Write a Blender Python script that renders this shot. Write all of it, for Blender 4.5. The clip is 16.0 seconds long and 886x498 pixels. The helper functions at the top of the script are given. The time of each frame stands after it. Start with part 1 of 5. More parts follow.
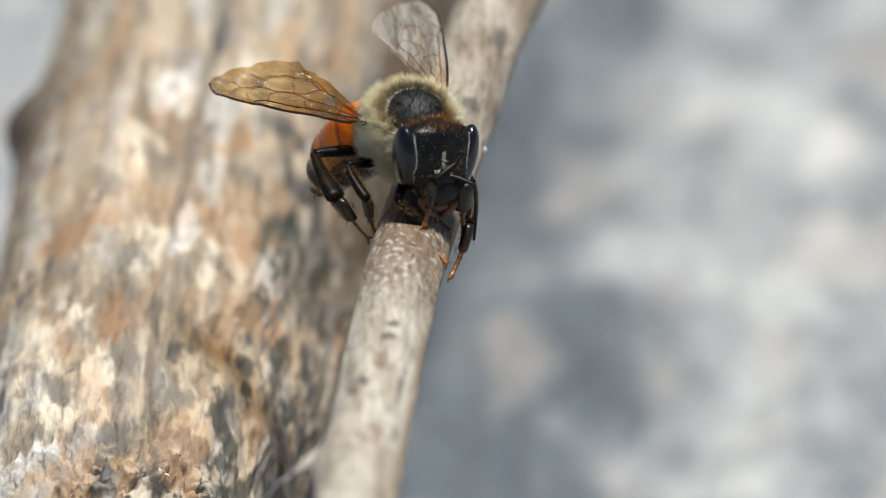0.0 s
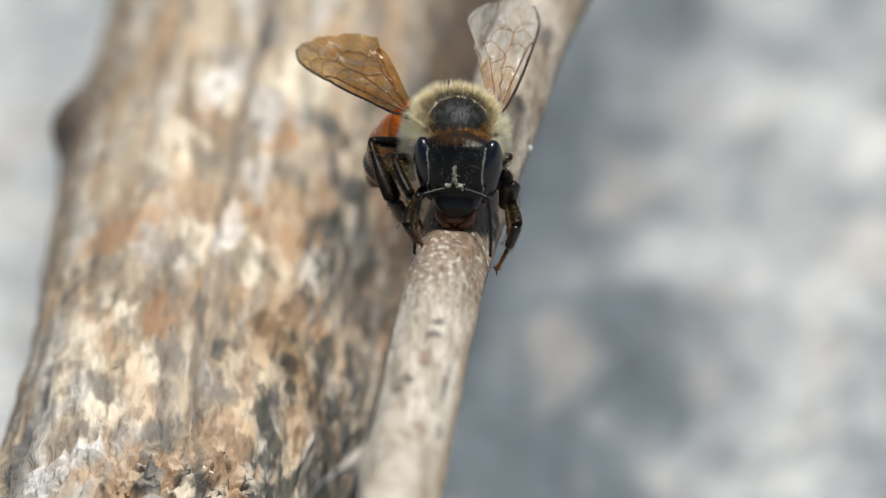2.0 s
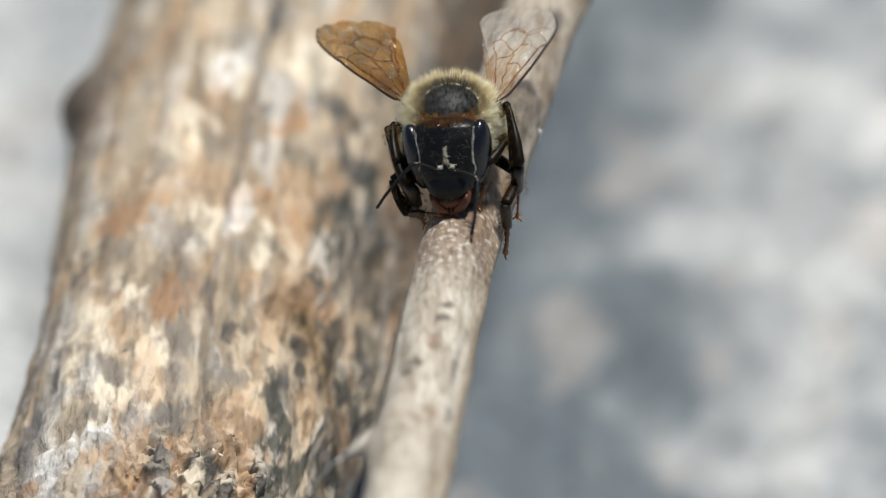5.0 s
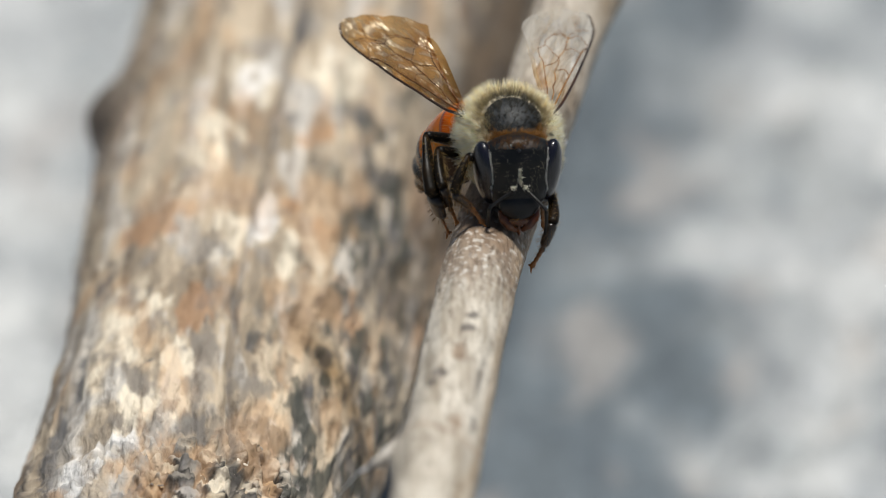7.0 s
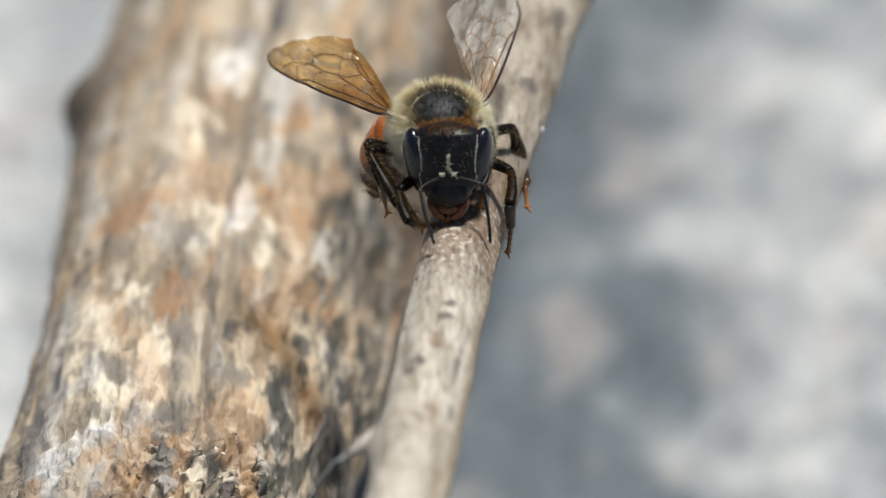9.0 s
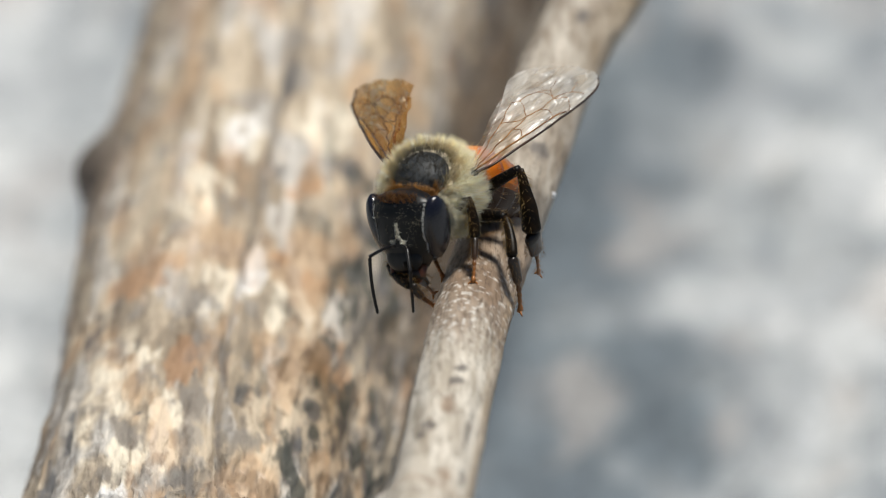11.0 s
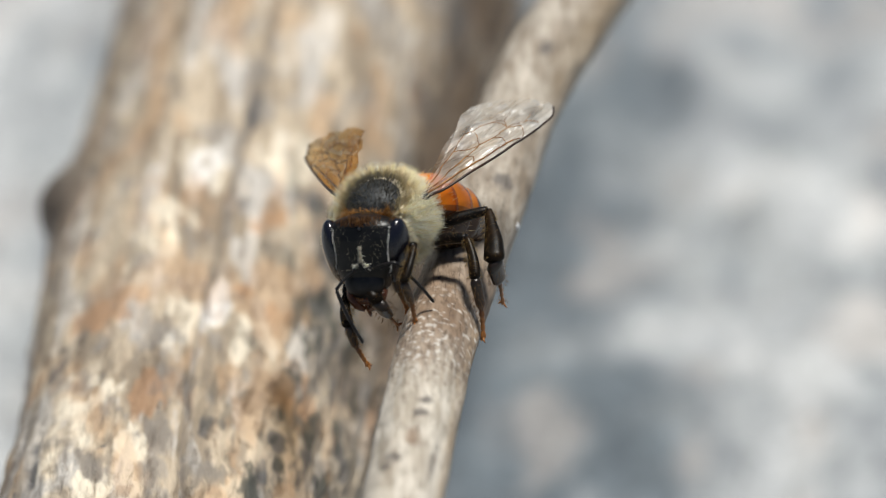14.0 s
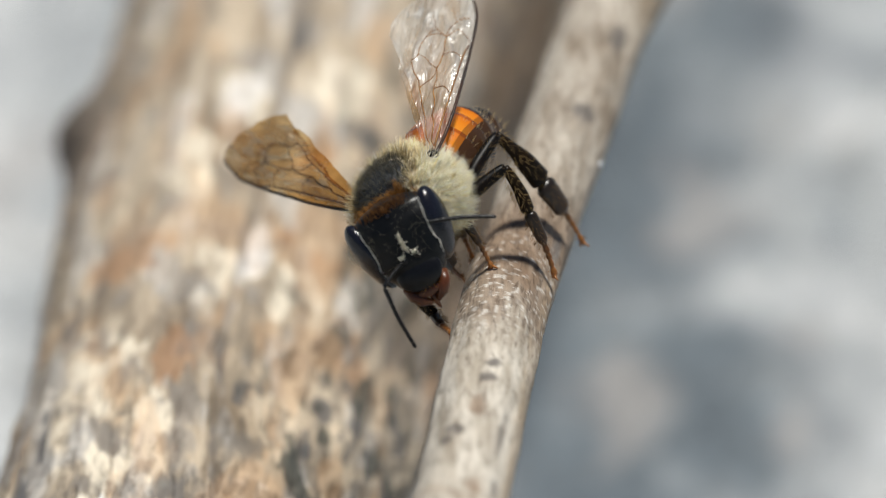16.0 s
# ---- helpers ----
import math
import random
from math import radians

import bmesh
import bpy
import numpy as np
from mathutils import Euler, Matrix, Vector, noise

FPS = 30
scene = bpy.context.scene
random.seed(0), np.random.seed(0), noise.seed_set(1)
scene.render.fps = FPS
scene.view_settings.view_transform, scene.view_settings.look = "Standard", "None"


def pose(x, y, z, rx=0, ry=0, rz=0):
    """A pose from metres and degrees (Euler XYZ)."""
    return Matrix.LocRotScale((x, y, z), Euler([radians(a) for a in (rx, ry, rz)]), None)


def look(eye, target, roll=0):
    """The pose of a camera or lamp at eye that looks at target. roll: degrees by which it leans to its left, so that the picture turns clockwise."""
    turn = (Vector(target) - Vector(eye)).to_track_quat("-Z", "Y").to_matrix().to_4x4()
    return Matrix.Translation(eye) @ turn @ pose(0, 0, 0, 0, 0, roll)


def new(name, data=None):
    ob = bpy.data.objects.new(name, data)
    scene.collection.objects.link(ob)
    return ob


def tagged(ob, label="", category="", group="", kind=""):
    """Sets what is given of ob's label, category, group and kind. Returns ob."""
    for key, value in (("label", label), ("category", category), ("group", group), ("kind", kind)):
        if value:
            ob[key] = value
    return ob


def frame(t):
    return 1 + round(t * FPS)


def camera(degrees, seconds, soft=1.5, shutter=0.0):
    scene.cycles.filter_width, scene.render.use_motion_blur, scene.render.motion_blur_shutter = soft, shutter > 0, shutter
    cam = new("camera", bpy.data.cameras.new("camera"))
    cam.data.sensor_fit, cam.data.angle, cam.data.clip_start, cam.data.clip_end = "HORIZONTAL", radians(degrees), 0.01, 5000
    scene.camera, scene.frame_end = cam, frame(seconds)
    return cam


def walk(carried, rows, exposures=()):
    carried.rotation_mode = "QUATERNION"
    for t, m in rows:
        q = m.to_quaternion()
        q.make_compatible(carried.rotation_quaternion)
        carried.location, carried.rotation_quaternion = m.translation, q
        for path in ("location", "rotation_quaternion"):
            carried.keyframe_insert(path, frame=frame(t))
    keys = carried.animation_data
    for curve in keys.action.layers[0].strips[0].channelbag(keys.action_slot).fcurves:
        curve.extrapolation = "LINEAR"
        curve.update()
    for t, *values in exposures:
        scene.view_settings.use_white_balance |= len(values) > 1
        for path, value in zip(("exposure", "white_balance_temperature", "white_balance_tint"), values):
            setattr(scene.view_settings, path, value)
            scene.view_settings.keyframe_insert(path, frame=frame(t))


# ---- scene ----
# The lens is a long macro lens, about 0.3 m from the bee.
cam = camera(7.2, 16.0, soft=1.0)
PATH = [
    (0, pose(0.00000, -0.25981, 0.16650, 60.9000, 0, -0.5468)),
    (0.5, pose(0.00000, -0.25981, 0.16650, 60.9560, 0, -0.2442)),
    (1, pose(0.00000, -0.25981, 0.16650, 60.9374, 0, -0.3557)),
    (1.5, pose(0.00000, -0.25981, 0.16650, 60.9838, 0, -0.1115)),
    (2, pose(0.00000, -0.25981, 0.16650, 60.8873, 0, -0.1274)),
    (2.5, pose(0.00000, -0.25981, 0.16650, 61.0298, 0, 0.0425)),
    (3, pose(0.00000, -0.25981, 0.16650, 60.8091, 0, -0.1115)),
    (3.2, pose(0.00000, -0.25981, 0.16650, 60.8230, 0, -0.0637)),
    (5.3, pose(0.00000, -0.25981, 0.16650, 60.7448, 0, -0.0265)),
    (5.5, pose(0.00000, -0.25981, 0.16650, 60.7448, 0, 0.0319)),
    (6, pose(0.00000, -0.25981, 0.16650, 60.7539, 0, 0.1593)),
    (6.5, pose(0.00000, -0.25981, 0.16650, 60.8412, 0, 0.1699)),
    (7, pose(0.00000, -0.25981, 0.16650, 60.8320, 0, 0.1964)),
    (7.5, pose(0.00000, -0.25981, 0.16650, 60.4459, 0, 0.1593)),
    (8, pose(0.00000, -0.25981, 0.16650, 60.4639, 0, 0.3504)),
    (8.5, pose(0.00000, -0.25981, 0.16650, 60.5655, 0, 0.0265)),
    (9, pose(0.00000, -0.25981, 0.16650, 60.7356, 0, -0.0159)),
    (9.5, pose(0.00000, -0.25981, 0.16650, 61.2411, 0, 0.1752)),
    (9.7, pose(0.00000, -0.25981, 0.16650, 61.4111, 0, 0.2176)),
    (11.8, pose(0.00000, -0.25981, 0.16650, 61.1904, 0, -0.2601)),
    (12, pose(0.00000, -0.25981, 0.16650, 61.4061, 0, -0.3715)),
    (12.5, pose(0.00000, -0.25981, 0.16650, 61.4795, 0, -0.4299)),
    (13, pose(0.00000, -0.25981, 0.16650, 61.8978, 0, -0.3343)),
    (13.5, pose(0.00000, -0.25981, 0.16650, 61.7373, 0, -0.1804)),
    (14, pose(0.00000, -0.25981, 0.16650, 61.5213, 0, -0.2441)),
    (14.5, pose(0.00000, -0.25981, 0.16650, 61.3881, 0, -0.2335)),
    (15, pose(0.00000, -0.25981, 0.16650, 61.3375, 0, -0.2282)),
    (15.5, pose(0.00000, -0.25981, 0.16650, 61.2963, 0, -0.1380)),
    (15.7, pose(0.00000, -0.25724, 0.16501, 61.2458, 0, 0.0212)),
    (15.8, pose(0.00000, -0.25224, 0.16213, 61.3515, 0, 0.0849)),
    (15.9, pose(0.00000, -0.23406, 0.15164, 61.1308, 0, 0.1752)),
    (16, pose(0.00000, -0.22397, 0.14581, 61.2637, 0, 0.3769)),
]
walk(cam, PATH, exposures=[(0, -0.11), (3, -0.13), (6.5, -0.17), (7.7, -0.23), (8.5, -0.18), (9.5, -0.15), (13, -0.11), (15.5, -0.14), (16, -0.17)])

# ---- light: sun almost overhead, a little from the twig's side; clear sky ----
SUN_DIR = Vector((0.15, 0.08, 0.985)).normalized()
world = bpy.data.worlds.new("sky")
scene.world = world
world.use_nodes = True
wn = world.node_tree.nodes
sky = wn.new("ShaderNodeTexSky")
sky.sky_type = "NISHITA"
sky.sun_disc = False
sky.sun_elevation = math.asin(SUN_DIR.z)
sky.sun_rotation = math.atan2(SUN_DIR.x, SUN_DIR.y)
wn["Background"].inputs["Strength"].default_value = 0.050
world.node_tree.links.new(sky.outputs[0], wn["Background"].inputs["Color"])
sun_data = bpy.data.lights.new("sun", "SUN")
sun_data.energy, sun_data.angle, sun_data.color = 5.2, radians(9), (1.0, 0.98, 0.915)
sun = new("sun", sun_data)
sun.matrix_world = look(SUN_DIR * 3, (0, 0, 0))

# ---- materials ----
def material(name, rough=0.6, metal=0.0, spec=0.5):
    m = bpy.data.materials.new(name)
    m.use_nodes = True
    b = m.node_tree.nodes["Principled BSDF"]
    b.inputs["Roughness"].default_value = rough
    b.inputs["Metallic"].default_value = metal
    b.inputs["Specular IOR Level"].default_value = spec
    return m, m.node_tree.nodes, m.node_tree.links, b


def coords(n, l, scale):
    """Object coordinates, stretched by the given factors (per metre)."""
    tc, mp = n.new("ShaderNodeTexCoord"), n.new("ShaderNodeMapping")
    mp.inputs["Scale"].default_value = scale
    l.new(tc.outputs["Object"], mp.inputs["Vector"])
    return mp.outputs[0]


def noise_tex(n, l, vec, scale=1.0, detail=5.0, rough=0.6, warp=0.0):
    t = n.new("ShaderNodeTexNoise")
    t.inputs["Scale"].default_value = scale
    t.inputs["Detail"].default_value = detail
    t.inputs["Roughness"].default_value = rough
    t.inputs["Distortion"].default_value = warp
    l.new(vec, t.inputs["Vector"])
    return t.outputs["Fac"]


def ramp(n, l, fac, stops):
    r = n.new("ShaderNodeValToRGB")
    e = r.color_ramp.elements
    while len(e) < len(stops):
        e.new(0.5)
    for el, (p, c) in zip(e, stops):
        el.position = p
        el.color = (*c, 1) if len(c) == 3 else c
    l.new(fac, r.inputs[0])
    return r.outputs[0]


def mix(n, l, fac, a, b, how="MIX"):
    m = n.new("ShaderNodeMix")
    m.data_type, m.blend_type = "RGBA", how
    for sock, v in ((m.inputs[0], fac), (m.inputs[6], a), (m.inputs[7], b)):
        if isinstance(v, (int, float)):
            sock.default_value = v
        elif isinstance(v, tuple):
            sock.default_value = (*v, 1)
        else:
            l.new(v, sock)
    return m.outputs[2]


def bump(n, l, b, height, strength, dist):
    k = n.new("ShaderNodeBump")
    k.inputs["Strength"].default_value = strength
    k.inputs["Distance"].default_value = dist
    l.new(height, k.inputs["Height"])
    l.new(k.outputs[0], b.inputs["Normal"])


def grey(v):
    return (v, v, v)


def bark_material():
    """Weathered bare wood, its large stains and painted flank shade from the colour attribute, its grain along y."""
    m, n, l, b = material("weathered_wood", 0.78)
    at = n.new("ShaderNodeAttribute")
    at.attribute_name = "surface_tone"
    fine = noise_tex(n, l, coords(n, l, (2200, 420, 2200)), 1, 6, 0.65, 0.4)
    mid = noise_tex(n, l, coords(n, l, (560, 120, 560)), 1, 6, 0.68, 0.5)
    c = mix(n, l, 0.8, at.outputs["Color"], ramp(n, l, mid, [(0.30, (0.60, 0.55, 0.50)), (0.47, (0.88, 0.88, 0.88)), (0.68, (1.14, 1.13, 1.10))]), "MULTIPLY")
    c = mix(n, l, 0.75, c, ramp(n, l, fine, [(0.30, (0.34, 0.29, 0.25)), (0.45, (0.92, 0.92, 0.92)), (0.75, (1.16, 1.16, 1.16))]), "MULTIPLY")
    l.new(c, b.inputs["Base Color"])
    bump(n, l, b, fine, 0.7, 0.0003)
    return m


def twig_material():
    m, n, l, b = material("grey_twig_bark", 0.7)
    at = n.new("ShaderNodeAttribute")
    at.attribute_name = "surface_tone"
    fine = noise_tex(n, l, coords(n, l, (5000, 1100, 5000)), 1, 6, 0.65, 0.3)
    mid = noise_tex(n, l, coords(n, l, (1300, 260, 1300)), 1, 4, 0.55, 0.5)
    c = mix(n, l, 0.7, at.outputs["Color"], ramp(n, l, mid, [(0.32, (0.62, 0.57, 0.52)), (0.5, (0.86, 0.85, 0.83)), (0.7, (1.08, 1.07, 1.06))]), "MULTIPLY")
    c = mix(n, l, 0.85, c, ramp(n, l, fine, [(0.33, (0.36, 0.31, 0.27)), (0.46, (0.92, 0.92, 0.92)), (0.7, (1.22, 1.22, 1.22))]), "MULTIPLY")
    l.new(c, b.inputs["Base Color"])
    bump(n, l, b, fine, 0.45, 0.00012)
    return m


def ground_material():
    """Grey stony ground with pale and blue-grey blotches."""
    m, n, l, b = material("grey_stone_ground", 0.85)
    at = n.new("ShaderNodeAttribute")
    at.attribute_name = "surface_tone"
    mid = noise_tex(n, l, coords(n, l, (210, 110, 210)), 1, 4, 0.6, 0.4)
    fine = noise_tex(n, l, coords(n, l, (1500, 900, 1500)), 1, 5, 0.65)
    c = mix(n, l, 0.75, at.outputs["Color"], ramp(n, l, mid, [(0.34, (0.68, 0.70, 0.73)), (0.64, (1.22, 1.21, 1.19))]), "MULTIPLY")
    c = mix(n, l, 0.6, c, ramp(n, l, fine, [(0.3, grey(0.45)), (0.7, grey(1.45))]), "MULTIPLY")
    l.new(c, b.inputs["Base Color"])
    bump(n, l, b, fine, 0.6, 0.001)
    return m


def plain_bark(name, dark, light, varied=False):
    m, n, l, b = material(name, 0.75)
    fine = noise_tex(n, l, coords(n, l, (3000, 900, 3000)), 1, 5, 0.65, 0.3)
    oi = n.new("ShaderNodeObjectInfo")
    c = ramp(n, l, fine, [(0.35, dark), (0.6, light)])
    if varied:
        each = ramp(n, l, oi.outputs["Random"], [(0.0, (0.14, 0.12, 0.11)), (0.25, (0.5, 0.47, 0.45)), (0.45, (1.0, 0.95, 0.9)), (0.62, (0.95, 0.74, 0.5)), (0.8, (0.58, 0.60, 0.64)), (1.0, (1.4, 1.38, 1.33))])
        c = mix(n, l, 1.0, c, each, "MULTIPLY")
    l.new(c, b.inputs["Base Color"])
    bump(n, l, b, fine, 0.5, 0.0001)
    return m


M_LOG, M_TWIG, M_GROUND = bark_material(), twig_material(), ground_material()

def chitin(name, base, rough, warm=None, scale=9000, coat=0.0, spec=0.5):
    """Insect shell: glossy, finely pitted, with soft colour changes."""
    m, n, l, b = material(name, rough, spec=spec)
    fine = noise_tex(n, l, coords(n, l, grey(scale)), 1, 4, 0.6)
    big = noise_tex(n, l, coords(n, l, grey(1100)), 1, 3, 0.55)
    c = mix(n, l, ramp(n, l, big, [(0.4, grey(0)), (0.66, grey(1))]), base, warm or tuple(v * 1.8 for v in base))
    c = mix(n, l, 0.5, c, ramp(n, l, fine, [(0.3, grey(0.45)), (0.7, grey(1.35))]), "MULTIPLY")
    l.new(c, b.inputs["Base Color"])
    b.inputs["Coat Weight"].default_value = coat
    b.inputs["Coat Roughness"].default_value = 0.12
    bump(n, l, b, fine, 0.35, 0.00003)
    return m


def fur_material():
    """Fine hairs, coloured by the attribute, that let some light through."""
    m, n, l, b = material("fur", 0.55, spec=0.35)
    at = n.new("ShaderNodeAttribute")
    at.attribute_name = "tint"
    l.new(at.outputs["Color"], b.inputs["Base Color"])
    tr = n.new("ShaderNodeBsdfTranslucent")
    l.new(at.outputs["Color"], tr.inputs["Color"])
    ms = n.new("ShaderNodeMixShader")
    ms.inputs[0].default_value = 0.5
    l.new(b.outputs[0], ms.inputs[1])
    l.new(tr.outputs[0], ms.inputs[2])
    l.new(ms.outputs[0], n["Material Output"].inputs["Surface"])
    return m


def wing_material(name, thin, amber, pale, glow, veil, sheen, crease, gloss):
    """Clear membrane, tinted amber at the root and pale outwards, with a wrinkled sheen."""
    m, n, l, b = material(name, 0.3)
    wave = noise_tex(n, l, coords(n, l, (380, 2000, 900)), 1, 4, 0.55, 1.0)
    big = noise_tex(n, l, coords(n, l, (420, 900, 420)), 1, 4, 0.6, 0.6)
    tc, ln = n.new("ShaderNodeTexCoord"), n.new("ShaderNodeVectorMath")
    ln.operation = "LENGTH"
    l.new(tc.outputs["Object"], ln.inputs[0])
    out = n.new("ShaderNodeMath")
    out.operation = "MULTIPLY_ADD"
    out.inputs[1].default_value = 95.0
    l.new(ln.outputs["Value"], out.inputs[0])
    l.new(big, out.inputs[2])
    span = ramp(n, l, out.outputs[0], [(0.72, grey(0)), (1.0, grey(1))])
    clear = n.new("ShaderNodeBsdfTransparent")
    low = ramp(n, l, big, [(0.36, tuple(v * 0.86 for v in amber)), (0.62, amber)])
    high = ramp(n, l, big, [(0.36, tuple(v * 0.90 for v in pale)), (0.62, pale)])
    l.new(mix(n, l, span, low, high), clear.inputs["Color"])
    b.inputs["Base Color"].default_value = (*(v * 0.8 for v in glow), 1)
    b.inputs["Specular IOR Level"].default_value = 0.8
    bump(n, l, b, wave, 0.9, crease)
    tr = n.new("ShaderNodeBsdfTranslucent")
    tr.inputs["Color"].default_value = (*glow, 1)
    body = n.new("ShaderNodeMixShader")
    body.inputs[0].default_value = 0.5
    l.new(b.outputs[0], body.inputs[1])
    l.new(tr.outputs[0], body.inputs[2])
    ms = n.new("ShaderNodeMixShader")
    l.new(ramp(n, l, wave, [(0.35, grey(veil[0] * thin)), (0.65, grey(veil[1] * thin))]), ms.inputs[0])
    l.new(clear.outputs[0], ms.inputs[1])
    l.new(body.outputs[0], ms.inputs[2])
    shine = n.new("ShaderNodeBsdfGlossy")
    shine.inputs["Color"].default_value = (*gloss, 1)
    shine.inputs["Roughness"].default_value = 0.36
    l.new(b.inputs["Normal"].links[0].from_socket, shine.inputs["Normal"])
    film = n.new("ShaderNodeMixShader")
    glint = noise_tex(n, l, coords(n, l, (520, 1500, 700)), 1, 3, 0.5, 1.6)
    l.new(ramp(n, l, glint, [(0.50, grey(sheen[0] * thin)), (0.60, grey(sheen[1] * thin))]), film.inputs[0])
    l.new(ms.outputs[0], film.inputs[1])
    l.new(shine.outputs[0], film.inputs[2])
    l.new(film.outputs[0], n["Material Output"].inputs["Surface"])
    return m


def foot_material(length):
    """Black-brown at the ankle, red-amber towards the claws; length in metres."""
    m, n, l, b = material("red_brown_foot", 0.3)
    tc, sp = n.new("ShaderNodeTexCoord"), n.new("ShaderNodeSeparateXYZ")
    l.new(tc.outputs["Object"], sp.inputs[0])
    down = n.new("ShaderNodeMath")
    down.operation = "MULTIPLY"
    down.inputs[1].default_value = -1 / length
    l.new(sp.outputs["Z"], down.inputs[0])
    c = ramp(n, l, down.outputs[0], [(0.05, (0.016, 0.010, 0.006)), (0.40, (0.035, 0.018, 0.008)), (0.58, (0.13, 0.050, 0.012)), (0.95, (0.34, 0.13, 0.03))])
    fine = noise_tex(n, l, coords(n, l, grey(7000)), 1, 3, 0.6)
    c = mix(n, l, 0.6, c, ramp(n, l, fine, [(0.3, grey(0.5)), (0.7, grey(1.3))]), "MULTIPLY")
    l.new(c, b.inputs["Base Color"])
    bump(n, l, b, fine, 0.35, 0.00003)
    return m


M_SHELL = chitin("black_shell", (0.006, 0.006, 0.007), 0.34, (0.014, 0.012, 0.011), spec=0.35)
M_FACE = chitin("dull_black_face", (0.004, 0.0045, 0.005), 0.34, (0.010, 0.010, 0.010), spec=0.28)
M_CLYP = chitin("shiny_black_clypeus", (0.004, 0.004, 0.005), 0.30, spec=0.32)
M_EYE = chitin("dark_eye", (0.004, 0.004, 0.008), 0.22, (0.008, 0.008, 0.014), 14000, 0.15)
M_LEG = chitin("black_brown_leg", (0.003, 0.0025, 0.0022), 0.40, (0.008, 0.0045, 0.003), spec=0.14)
M_SHIN = chitin("olive_brown_shin", (0.005, 0.0035, 0.002), 0.40, (0.019, 0.010, 0.0035), scale=6000, spec=0.13)
M_FOOT = {"fore": foot_material(0.0021), "mid": foot_material(0.0028), "hind": foot_material(0.0032)}
M_EDGE = chitin("dark_wing_edge", (0.018, 0.009, 0.005), 0.3, (0.05, 0.02, 0.008))
M_MOUTH = chitin("amber_mouthparts", (0.09, 0.026, 0.008), 0.3, (0.17, 0.055, 0.012))
# The right wing's veins are paler, with their sun gloss in the colour
M_VEIN = {-1: chitin("brown_vein", (0.055, 0.022, 0.008), 0.25, (0.16, 0.07, 0.02), coat=0.4), 1: chitin("sunlit_amber_vein", (0.15, 0.06, 0.015), 0.25, (0.42, 0.22, 0.07), coat=0.5)}
M_SKIN = chitin("dusty_brown_skin", (0.55, 0.47, 0.33), 0.8, (0.66, 0.57, 0.42))
M_SCUT = chitin("dark_scutum", (0.016, 0.018, 0.021), 0.58, (0.030, 0.033, 0.036), spec=0.4)
M_FUR = fur_material()
# The right wing's whitish shine of sun and sky is put into its colours
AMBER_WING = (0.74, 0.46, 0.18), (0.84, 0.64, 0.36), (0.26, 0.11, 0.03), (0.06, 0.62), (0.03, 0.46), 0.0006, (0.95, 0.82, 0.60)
SUNLIT_WING = (0.88, 0.64, 0.36), (0.94, 0.91, 0.86), (0.96, 0.92, 0.84), (0.16, 0.72), (0.02, 0.26), 0.0006, (0.95, 0.95, 0.93)
M_WING = {-1: wing_material("amber_wing_membrane", 1.0, *AMBER_WING), 1: wing_material("sunlit_wing_membrane", 1.0, *SUNLIT_WING)}
M_HIND = {-1: wing_material("amber_hind_wing_membrane", 0.4, *AMBER_WING), 1: wing_material("sunlit_hind_wing_membrane", 0.4, *SUNLIT_WING)}

# ---- small builders, in millimetres ----
MM = 0.001


def part(name, bm, mat, parent, label=""):
    """Links a bmesh as one mesh object under a thing or a part."""
    me = bpy.data.meshes.new(name)
    bmesh.ops.recalc_face_normals(bm, faces=bm.faces[:])
    bm.to_mesh(me)
    bm.free()
    me.materials.append(mat)
    me.polygons.foreach_set("use_smooth", [True] * len(me.polygons))
    ob = new(name, me)
    ob.parent = parent
    if label:
        ob["label"] = label
    return ob


def interp(keys, x):
    for (a, u), (b, v) in zip(keys, keys[1:]):
        if x <= b:
            f = max(0.0, (x - a) / (b - a))
            return u + (v - u) * (f * f * (3 - 2 * f))
    return keys[-1][1]


def ring_loft(bm, rings):
    """Closes rings of points (each a list of Vectors, in mm) into a skin with end caps."""
    made = [[bm.verts.new(p * MM) for p in ring] for ring in rings]
    k = len(made[0])
    for a, b in zip(made, made[1:]):
        for i in range(k):
            bm.faces.new((a[i], a[(i + 1) % k], b[(i + 1) % k], b[i]))
    bm.faces.new(made[0][::-1])
    bm.faces.new(made[-1])
    return bm


def tube(bm, pts, radii, seg=8, flat=1.0):
    """A tapered tube through points in mm."""
    rings = []
    for i, p in enumerate(pts):
        d = (pts[min(len(pts) - 1, i + 1)] - pts[max(0, i - 1)]).normalized()
        s = d.cross(Vector((0, 0, 1)) if abs(d.z) < 0.9 else Vector((0, 1, 0))).normalized()
        u = s.cross(d)
        rings.append([p + (s * math.cos(6.28318 * j / seg) * flat + u * math.sin(6.28318 * j / seg)) * radii[i] for j in range(seg)])
    return ring_loft(bm, rings)


def ball(c, r, turn=None, seg=28):
    bm = bmesh.new()
    bmesh.ops.create_uvsphere(bm, u_segments=seg, v_segments=seg // 2, radius=1)
    m = Matrix.Translation(Vector(c) * MM) @ (turn or Matrix.Identity(4)) @ Matrix.Diagonal((r[0] * MM, r[1] * MM, r[2] * MM, 1))
    bmesh.ops.transform(bm, matrix=m, verts=bm.verts)
    return bm



# ---- ground: one stony sheet to the horizon, with a hollow under the sticks ----
def fbm(x, y, z, octaves=4):
    return noise.fractal(Vector((x, y, z)), 1.0, 2.0, octaves)


